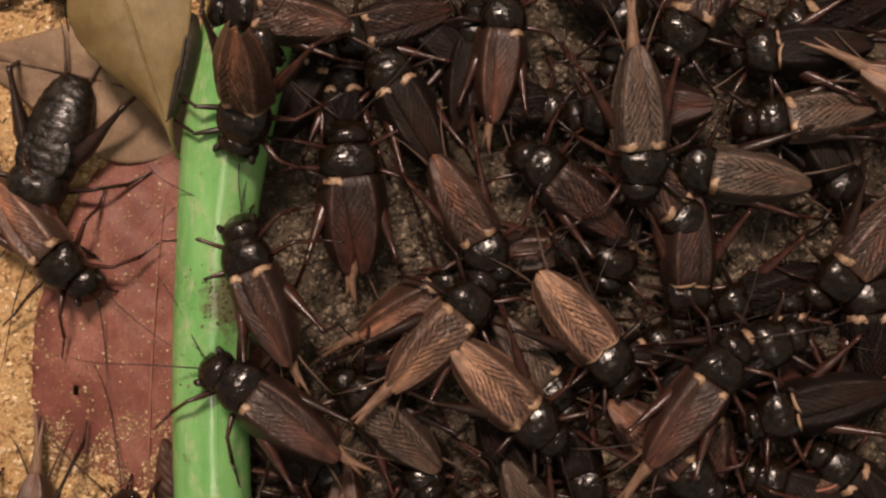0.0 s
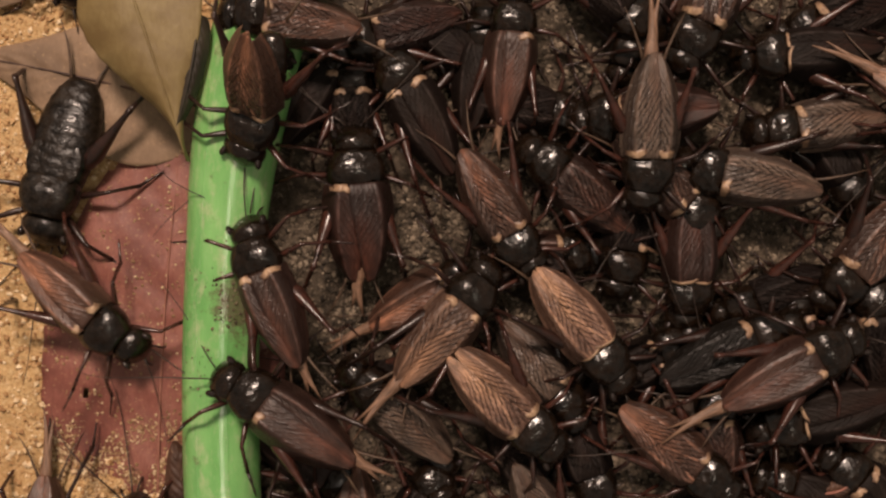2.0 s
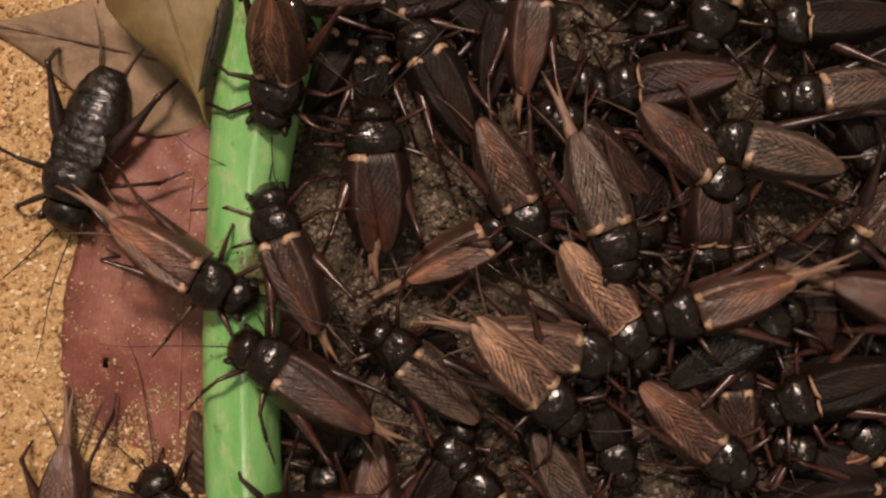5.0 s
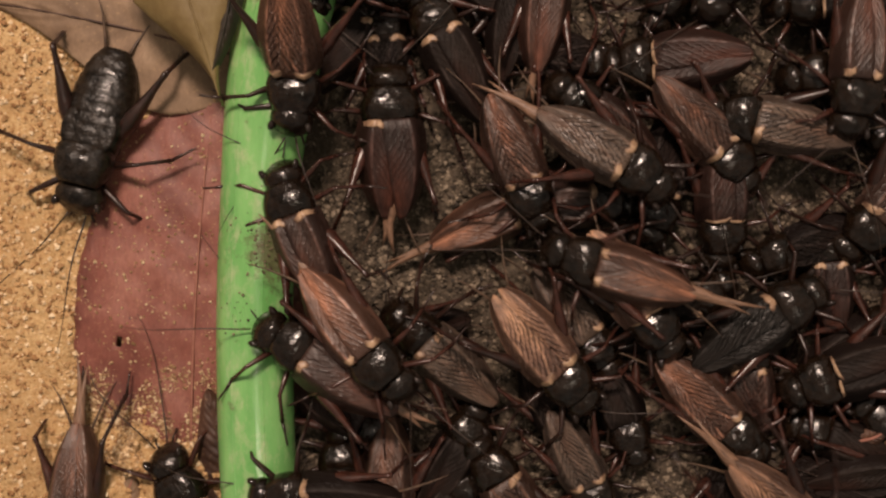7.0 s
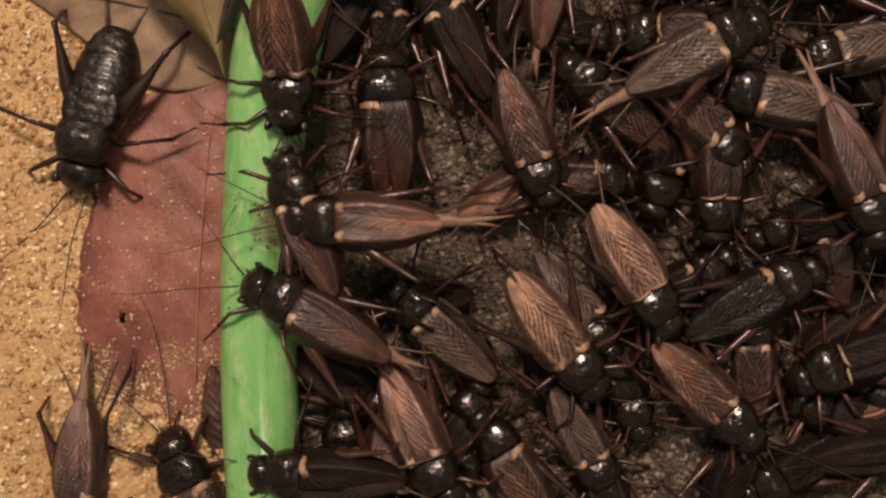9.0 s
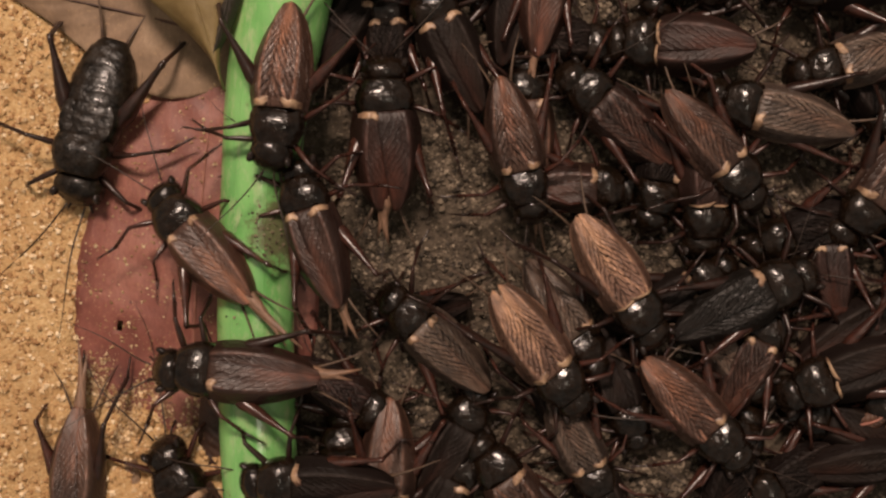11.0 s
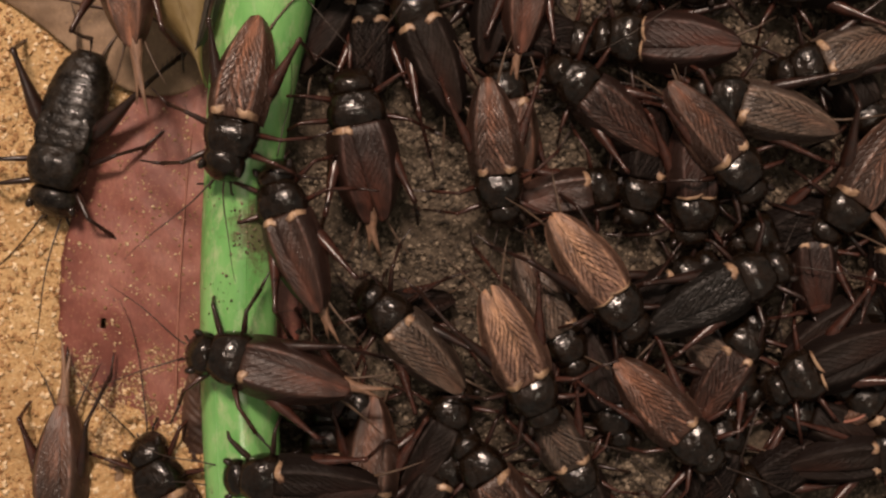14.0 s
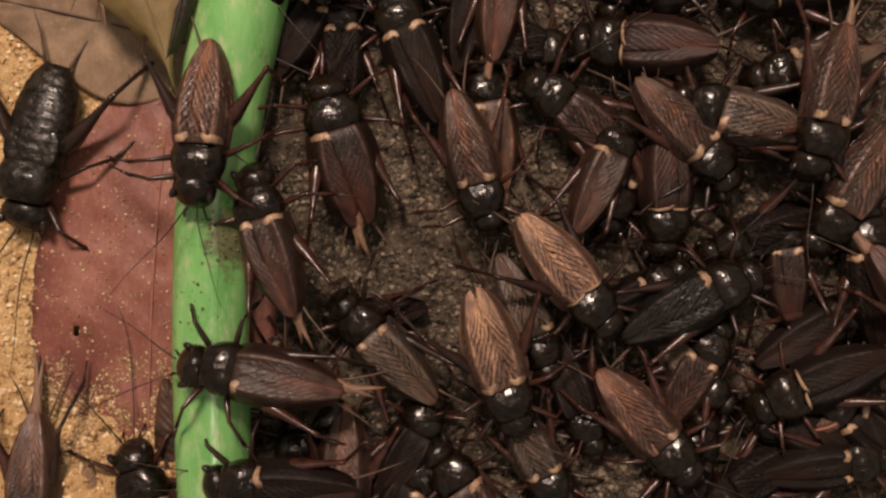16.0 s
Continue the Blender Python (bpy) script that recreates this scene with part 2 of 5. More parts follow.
SOIL, SAND = soil_material(), sand_material()
SOIL_GRAIN = grain_material("soil_crumb", (0.033, 0.025, 0.018), (0.120, 0.092, 0.064), (0.27, 0.215, 0.155))
DUST_GRAIN = grain_material("fine_sand", (0.20, 0.115, 0.055), (0.37, 0.24, 0.125), (0.62, 0.48, 0.30))
DIRT_GRAIN = grain_material("hose_dirt_grain", (0.05, 0.036, 0.022), (0.13, 0.10, 0.06), (0.24, 0.19, 0.12))
SAND_GRAIN = grain_material("sand_grain", (0.29, 0.155, 0.065), (0.51, 0.322, 0.150), (0.80, 0.64, 0.42))
RED_LEAF = leaf_material("red_brown_leaf", (0.115, 0.034, 0.025), (0.215, 0.073, 0.053), (0.32, 0.138, 0.103), 0.48, (0.55, 0.36, 0.17))
TAN_LEAF = leaf_material("olive_tan_leaf", (0.13, 0.085, 0.03), (0.20, 0.145, 0.058), (0.26, 0.20, 0.09), 0.55, None)
GREY_LEAF = leaf_material("grey_brown_leaf", (0.14, 0.088, 0.052), (0.25, 0.165, 0.102), (0.36, 0.255, 0.165), 0.7, (0.5, 0.33, 0.16))
BROWN_LEAF = leaf_material("brown_leaf", (0.035, 0.016, 0.010), (0.085, 0.040, 0.024), (0.16, 0.085, 0.052), 0.55, (0.4, 0.26, 0.13))
DARK_LEAF = leaf_material("blackish_leaf", (0.012, 0.009, 0.006), (0.028, 0.021, 0.013), (0.06, 0.048, 0.028), 0.6, None)
VEIN = simple("leaf_vein", (0.22, 0.085, 0.058), (0.33, 0.145, 0.105), 0.5, 0.6)


def hose_material():
    m = Mat("green_plastic", rough=0.28, spec=0.5, coat=0.2)
    big = m.noise(m.coords(1, 0.3, 1, False), 0.18, 5)
    c = m.ramp(big, (0.3, (0.12, 0.335, 0.09)), (0.7, (0.23, 0.49, 0.165)))
    film = m.noise(m.coords(1, 0.45, 1, False), 0.42, 7, 0.72)
    c = m.mix(m.ramp(film, (0.50, (0, 0, 0)), (0.66, (0.62, 0.62, 0.62))), c, (0.43, 0.48, 0.28))
    dirt = m.noise(m.coords(1, 1, 1, False), 0.16, 7, 0.72)
    c = m.mix(m.ramp(dirt, (0.60, (0, 0, 0)), (0.70, (0.75, 0.75, 0.75))), c, (0.13, 0.10, 0.06))
    fleck = m.noise(m.coords(1, 1, 1, False), 1.1, 4, 0.6)
    c = m.mix(m.ramp(fleck, (0.70, (0, 0, 0)), (0.77, (0.6, 0.6, 0.6))), c, (0.03, 0.035, 0.015))
    y = m.math("MULTIPLY", m.axis(1), 1000)
    x = m.math("MULTIPLY", m.axis(0), 1000)
    away = m.math("ADD", m.math("ABSOLUTE", m.math("MULTIPLY", m.math("ADD", y, 8.5), 0.12), 0.0), m.math("ABSOLUTE", m.math("MULTIPLY", m.math("ADD", x, 35.0), 0.14), 0.0))
    smear = m.math("ADD", away, m.math("MULTIPLY", m.math("SUBTRACT", m.noise(m.coords(1, 1, 1, False), 0.5, 7, 0.75), 0.5), 2.2))
    c = m.mix(m.ramp(smear, (0.55, (0.85, 0.85, 0.85)), (0.95, (0, 0, 0))), c, (0.10, 0.078, 0.045))
    m.colour(c)
    m.b.inputs["Subsurface Weight"].default_value = 0.15
    m.b.inputs["Subsurface Radius"].default_value = (0.002, 0.004, 0.002)
    m.rough(m.math("ADD", m.math("MULTIPLY", dirt, 0.30), 0.05))
    return m.bump(m.noise(m.coords(1, 0.25, 1, False), 0.5, 5), 0.25, 0.5).m


HOSE = hose_material()


# ---- mesh helpers (all shapes in millimetres) ----
def mesh_of(name, verts, faces, mats, smooth=True, face_mats=None):
    me = bpy.data.meshes.new(name)
    me.from_pydata([(x * MM, y * MM, z * MM) for x, y, z in verts], [], faces)
    for m in mats if isinstance(mats, (list, tuple)) else [mats]:
        me.materials.append(m)
    me.polygons.foreach_set("use_smooth", [smooth] * len(me.polygons))
    if face_mats is not None:
        me.polygons.foreach_set("material_index", face_mats)
    me.update()
    return me


def dented(shape, amount, scale):
    v, f = shape
    return [tuple(Vector(p) * (1 + amount * noise.noise(Vector(p) * scale + Vector((3, 1, 7))) / 4)) for p in v], f


def part(name, me, parent, label="", m=None, mat=None):
    ob = new(name, me)
    ob.parent = parent
    if m is not None:
        ob.matrix_basis = m
    if mat is not None:
        ob.material_slots[0].link = "OBJECT"
        ob.material_slots[0].material = mat
    return tagged(ob, label)


def skin(rings, closed=True, caps=True):
    """Quads between rings of equal length."""
    n, verts, faces = len(rings[0]), [], []
    for r in rings:
        verts += r
    last = n if closed else n - 1
    for i in range(len(rings) - 1):
        for j in range(last):
            a, b = i * n + j, i * n + (j + 1) % n
            faces.append((a, b, b + n, a + n))
    if caps:
        faces.append(tuple(range(n - 1, -1, -1)))
        faces.append(tuple(range(len(verts) - n, len(verts))))
    return verts, faces


def barrel(rows, n=20, power=2.3, groove=0.0):
    """Rings along y: (y, half width, mid height, rise above, drop below)."""
    rings = []
    for y, w, zc, up, down in rows:
        ring = []
        for k in range(n):
            a = 2 * math.pi * k / n
            c, s = math.cos(a), math.sin(a)
            x = w * math.copysign(abs(c) ** (2 / power), c)
            h = math.copysign(abs(s) ** (2 / power), s)
            z = zc + (up if s > 0 else down) * h
            if groove and s > 0.9:
                z -= groove
            ring.append((x, y, z))
        rings.append(ring)
    return skin(rings)


def rod(points, radii, n=7, flat=1.0):
    """A tapered tube along points."""
    rings = []
    pts = [Vector(p) for p in points]
    side = None
    for i, p in enumerate(pts):
        d = (pts[min(i + 1, len(pts) - 1)] - pts[max(i - 1, 0)]).normalized()
        if side is None:
            side = d.orthogonal().normalized() if abs(d.z) > 0.9 else d.cross(Vector((0, 0, 1))).normalized()
        side = (side - d * side.dot(d)).normalized()
        up = side.cross(d)
        rings.append([tuple(p + radii[i] * (math.cos(2 * math.pi * k / n) * side * flat + math.sin(2 * math.pi * k / n) * up)) for k in range(n)])
    return skin(rings)


def join(*pieces):
    verts, faces = [], []
    for v, f in pieces:
        o = len(verts)
        verts += v
        faces += [tuple(i + o for i in q) for q in f]
    return verts, faces


def ball(c, r, nu=10, nv=7):
    rings = []
    for i in range(nv + 1):
        a = math.pi * min(max(i / nv, 0.03), 0.97)
        rings.append([(c[0] + r[0] * math.sin(a) * math.cos(2 * math.pi * k / nu), c[1] + r[1] * math.sin(a) * math.sin(2 * math.pi * k / nu), c[2] + r[2] * math.cos(a)) for k in range(nu)])
    v, f = skin(rings)
    return v, [tuple(reversed(q)) for q in f]


def smoothstep(a, b, x):
    t = min(max((x - a) / (b - a), 0), 1)
    return t * t * (3 - 2 * t)


# ---- cricket parts ----
# Local space: y ahead, z up, the origin on the ground below the collar.
WING_LEN = 17.4


WING_HALF = [(0, 4.5), (0.06, 4.8), (0.18, 5.05), (0.32, 5.05), (0.5, 4.7), (0.65, 4.1), (0.78, 3.35), (0.88, 2.6), (0.95, 1.9), (1.0, 1.1)]


def curve_at(table, t):
    """A smooth reading of a table of (t, value)."""
    for (a, p), (b, q) in zip(table, table[1:]):
        if t <= b:
            f = (t - a) / (b - a)
            return p + (q - p) * f
    return table[-1][1]


def wing_point(u, v, rippled):
    half = (curve_at(WING_HALF, max(v - 0.03, 0)) + curve_at(WING_HALF, v) + curve_at(WING_HALF, min(v + 0.03, 1))) / 3
    inner = -1.5 * (1 - v) ** 0.5 - 0.25
    x = inner + (half - inner) * u
    bend = smoothstep(0.6, 1.12, u)
    z = 7.3 + 0.6 * math.sin(math.pi * v * 0.8) - 2.7 * v ** 1.6 - (4.6 - 2.2 * v) * bend ** 1.3 - 0.45 * (1 - u) ** 3 - 0.5 * max(0.0, 1 - v / 0.14) ** 2
    ridge = 0.22 * math.exp(-((u - 0.645) / 0.04) ** 2) * (1 - 0.6 * v)
    for k in range(6):
        c = 0.08 + 0.15 * k + 0.06 * math.sin(2.6 * v + k * 1.7) + 0.03 * math.sin(15 * v + 3 * k)
        ridge += 0.06 * math.exp(-((u - c) / 0.035) ** 2)
    if rippled:
        mask = smoothstep(0.05, 0.2, v) * smoothstep(0.95, 0.6, v) * smoothstep(1.0, 0.75, u)
        ridge += 0.22 * mask * noise.noise(Vector((x * 1.3, v * 8.0, 3.0)))
    ridge += 0.25 * noise.noise(Vector((x * 0.45, v * 4.0, 5.0 if rippled else 9.0)))
    return x, 0.3 - WING_LEN * v * (1 - 0.04 * u), z + ridge


def wing_mesh(name, side, rippled):
    nu, nv = 20, 42
    rows = []
    for j in range(nv + 1):
        top = [wing_point(i / nu, j / nv, rippled) for i in range(nu + 1)]
        rows.append([(side * x, y, z) for x, y, z in top] + [(side * x, y, z - 0.16) for x, y, z in top[::-1]])
    v, f = skin(rows)
    if side < 0:
        f = [tuple(reversed(q)) for q in f]
    me = mesh_of(name, v, f, WINGS["plain", "brown"])
    layer = me.uv_layers.new(name="wing")
    for loop in me.loops:
        j, i = divmod(loop.vertex_index, 2 * nu + 2)
        layer.data[loop.index].uv = ((i if i <= nu else 2 * nu + 1 - i) / nu, j / nv)
    return me


def patch_mesh(side, wide, deep=0.045):
    """The pale patch that covers the shoulder of a forewing."""
    n, rows = 9, []
    for j in range(n + 1):
        row = []
        for i in range(n + 1):
            a, b = 2 * i / n - 1, 2 * j / n - 1
            k = 0.72 + 0.28 * (1 - max(abs(a), abs(b)) * 0.9) if abs(a) > 0.6 and abs(b) > 0.6 else 1
            u = (0.64 if wide < 1.2 else 0.5) + wide * 0.28 * a * k + 0.06 * noise.noise(Vector((a * 1.5, b * 1.5, wide * 9 + side)))
            v = 0.036 + deep * b * k * (1 + 0.5 * noise.noise(Vector((a * 1.7, b, wide * 5 + side)))) + 0.026 * a * a - 0.012 * a - (0.02 if deep < 0.04 else 0)
            x, y, z = wing_point(u, max(v, 0.0), True)
            edge = max(abs(a), abs(b)) ** 4
            row.append((side * x, y, z + 0.30 - 0.34 * edge))
        rows.append(row)
    v, f = skin(rows, closed=False, caps=False)
    if side > 0:
        f = [tuple(reversed(q)) for q in f]
    me = mesh_of("wing_patch", v, f, CREAM)
    layer = me.uv_layers.new(name="patch")
    for loop in me.loops:
        j, i = divmod(loop.vertex_index, n + 1)
        layer.data[loop.index].uv = (i / n, j / n)
    return me


def build_shapes():
    s = {}
    s["pronotum"] = mesh_of("pronotum", *dented(barrel([
        (-0.5, 3.5, 3.9, 2.2, 2.0), (-0.25, 3.95, 4.0, 2.6, 2.5), (0.1, 4.2, 4.0, 2.85, 2.6), (0.35, 4.26, 4.0, 2.9, 2.6), (0.6, 4.33, 4.0, 2.98, 2.6), (1.3, 4.5, 4.0, 3.42, 2.7), (2.3, 4.52, 4.0, 3.72, 2.7),
        (3.4, 4.34, 3.95, 3.66, 2.6), (4.4, 3.95, 3.9, 3.3, 2.5), (5.2, 3.52, 3.9, 2.86, 2.4), (5.7, 3.28, 3.9, 2.62, 2.4), (6.0, 2.95, 3.9, 2.35, 2.1)], 28, 2.35, 0.10), 0.06, 0.5), BLACK)
    s["head"] = mesh_of("head", *dented(barrel([
        (5.0, 2.7, 3.5, 2.2, 2.1), (5.6, 3.15, 3.5, 2.7, 2.6), (6.3, 3.5, 3.4, 3.05, 2.8), (7.1, 3.62, 3.25, 3.2, 2.9), (7.9, 3.48, 3.0, 3.05, 2.8), (8.6, 3.1, 2.75, 2.65, 2.5), (9.2, 2.5, 2.5, 2.1, 2.0), (9.65, 1.75, 2.3, 1.45, 1.4), (9.95, 0.7, 2.2, 0.6, 0.6)], 24, 2.0), 0.05, 0.6), BLACK)
    s["eye"] = mesh_of("eye", *ball((0, 0, 0), (0.62, 1.0, 0.9)), EYE)
    s["palp"] = mesh_of("palp", *rod([(0, 0, 0), (0.1, 0.9, -0.5), (0.3, 1.5, -1.3), (0.2, 1.7, -1.9)], [0.2, 0.2, 0.18, 0.24], 6), DARK_LEG)
    for k in range(3):
        pts, rad = [], []
        for i in range(15):
            u = i / 14
            pts.append((4.5 * u ** 1.6 * (1, 0.3, -0.7)[k] + 0.5 * math.sin(5 * u + k), 21 * u * (1 - 0.12 * k * u), 2.0 * math.sin(2.6 * u) - 2.8 * u * u))
            rad.append(0.15 * (1 - 0.72 * u))
        s["antenna%d" % k] = mesh_of("antenna", *rod(pts, rad, 5), FEELER)
    for key, side in (("r", 1), ("l", -1)):
        s["rippled_" + key] = wing_mesh("forewing", side, True)
        s["plain_" + key] = wing_mesh("forewing", side, False)
        s["patch_" + key] = patch_mesh(side, 0.95)
        s["smallpatch_" + key] = patch_mesh(side, 0.6)
        s["linepatch_" + key] = patch_mesh(side, 1.45, 0.018)
    rows = []
    for i in range(19):
        u = i / 18
        w = 3.55 * math.sqrt(max(1 - (max(u - 0.35, 0) / 0.68) ** 2, 0.02)) * (0.8 + 0.2 * min(u * 5, 1))
        rings = 0.16 * (1 if i % 2 else 0)
        rows.append((0.5 - 16.0 * u, w + rings, 3.4 - 0.6 * u, 2.5 * w / 3.6 + rings, 2.3 * w / 3.6))
    s["abdomen"] = mesh_of("abdomen", *barrel(rows, 18, 2.1), BLACK)
    steps = []
    for i in range(10):
        u0, u1 = i / 10, (i + 1) / 10
        for u, grow in ((u0 + 0.006, -0.03), (u0 + 0.05, 0.04), (u1 - 0.012, 0.08)):
            w = 4.5 * math.sqrt(max(1 - (max(u - 0.40, 0) / 0.64) ** 2, 0.03)) * (0.88 + 0.12 * min(u * 4, 1))
            steps.append((0.3 - 16.5 * u, w + grow, 3.6 - 0.6 * u, 3.0 * w / 4.2 + grow, 2.4 * w / 4.2))
    for key, side in (("r", 1), ("l", -1)):
        s["pad_" + key] = mesh_of("wing_pad", *ball((side * 2.4, -2.8, 6.05), (1.5, 3.2, 0.3), 12, 8), BARE)
    s["bare_abdomen"] = mesh_of("abdomen", *dented(barrel(steps, 24, 2.15, 0.05), 0.06, 0.5), BARE)
    s["tail"] = mesh_of("hindwing_tip", *join(
        rod([(0.1, -12.5, 3.9), (0.15, -15.5, 4.1), (0.1, -17.6, 3.9), (0.0, -20.2, 3.8), (0.3, -24, 3.8), (0.9, -28.6, 4.0)], [0.6, 1.0, 0.95, 0.6, 0.36, 0.07], 8, 1.25),
        rod([(-0.3, -15.5, 4.0), (-0.3, -18, 3.9), (-0.3, -22, 3.7), (-0.9, -26.5, 3.8)], [0.6, 0.6, 0.4, 0.07], 7, 1.2)), TAIL)
    s["cercus"] = mesh_of("cercus", *rod([(0, 0, 0), (0.4, -3, 0.4), (1.2, -6.5, 0.7), (2.4, -10, 1.6)], [0.32, 0.24, 0.16, 0.05], 6), CERCUS)
    s["ovipositor"] = mesh_of("ovipositor", *rod([(0, -14.5, 3.2), (0, -20, 3.2), (0, -25, 3.6), (0, -26.6, 3.7)], [0.35, 0.3, 0.34, 0.08], 6), DARK_LEG)
    # Legs lie along +y from their upper joint.
    hind = [(0, 0.8), (1.2, 1.45), (3.2, 1.75), (6, 1.3), (9, 0.75), (11.5, 0.52), (12.4, 0.68), (12.9, 0.35)]
    v, f = barrel([(y, r * 0.72, 0, r, r) for y, r in hind], 12, 2.0)
    for i in range(7):
        v, f = join((v, f), rod([(0.55 - 0.03 * i, 2 + 1.05 * i, -0.85), (0.92 - 0.07 * i, 2.6 + 1.05 * i, 0), (0.55 - 0.03 * i, 3.2 + 1.05 * i, 0.85)], [0.06, 0.12, 0.06], 4))
    s["hind_femur"] = mesh_of("hind_leg", v, f, RED_LEG)
    pieces = [rod([(0, 0, 0), (0, 0.6, 0.05), (0, 5, 0.25), (0, 9.6, 0)], [0.5, 0.36, 0.33, 0.42], 7)]
    for i in range(5):
        for sx in (-1, 1):
            y = 4.2 + 1.15 * i
            pieces.append(rod([(0.2 * sx, y, 0.25), (0.75 * sx, y + 0.9, 0.65)], [0.11, 0.02], 4))
    s["hind_tibia"] = mesh_of("tibia", *join(*pieces), RED_LEG)
    s["tarsus"] = mesh_of("foot", *join(
        rod([(0, 0, 0), (0, 1.6, 0.05), (0.05, 2.0, 0), (0.1, 3.4, 0.1), (0.15, 3.8, 0)], [0.3, 0.24, 0.15, 0.2, 0.12], 6),
        rod([(0.15, 3.7, 0), (0.45, 4.3, -0.15)], [0.09, 0.02], 4), rod([(0.15, 3.7, 0), (-0.15, 4.3, -0.15)], [0.09, 0.02], 4)), DARK_LEG)
    s["femur"] = mesh_of("leg", *rod([(0, 0, 0), (0, 1, 0.1), (0, 3, 0.15), (0, 5.4, 0), (0, 5.8, 0)], [0.55, 0.72, 0.66, 0.45, 0.3], 8, 0.75), RED_LEG)
    pieces = [rod([(0, 0, 0), (0, 0.5, 0.05), (0, 3, 0.1), (0, 5.2, 0)], [0.38, 0.3, 0.3, 0.36], 6)]
    for i in range(3):
        for sx in (-1, 1):
            pieces.append(rod([(0.15 * sx, 2.6 + 0.9 * i, 0), (0.55 * sx, 3.3 + 0.9 * i, -0.2)], [0.08, 0.02], 4))
    s["tibia"] = mesh_of("tibia", *join(*pieces), DARK_LEG)
    return s


SHAPE = build_shapes()


def aim(a, b):
    """A pose at a whose y axis points to b."""
    d = Vector(b) - Vector(a)
    q = d.to_track_quat("Y", "Z")
    return Matrix.Translation(Vector(a) * MM) @ q.to_matrix().to_4x4()


def leg(parent, hip, yaw, lift, bend, length, hind, dark, rng):
    """Upper leg with a shin and a foot; yaw is the angle from straight ahead, outwards."""
    side = 1 if hip[0] > 0 else -1
    a = radians(yaw)
    d = Vector((side * math.sin(a) * math.cos(radians(lift)), math.cos(a) * math.cos(radians(lift)), math.sin(radians(lift))))
    m = aim(hip, Vector(hip) + d)
    top = part("hind_leg" if hind else "leg", SHAPE["hind_femur" if hind else "femur"], parent, "red-brown spiny jumping leg" if hind else "", m, DARK_LEG if dark else RED_LEG)
    shin_len = 9.6 if hind else 5.2
    sh = pose(0, (12.6 if hind else 5.6) * MM, 0, -bend, 0, rng.uniform(-12, 12) - side * (8 if hind else 25))
    part("shin", SHAPE["hind_tibia" if hind else "tibia"], top, "", sh, DARK_LEG if dark else RED_LEG)
    part("foot", SHAPE["tarsus"], top, "", sh @ pose(0, shin_len * MM, 0, bend * 0.55, 0, rng.uniform(-15, 15)))
    return top


COUNT = [0]


def hinge(lift):
    """Forewings tilted up about their base by so many degrees."""
    return pose(0, 0.3 * MM, 6.6 * MM, -lift, 0, 0) @ pose(0, -0.3 * MM, -6.6 * MM)


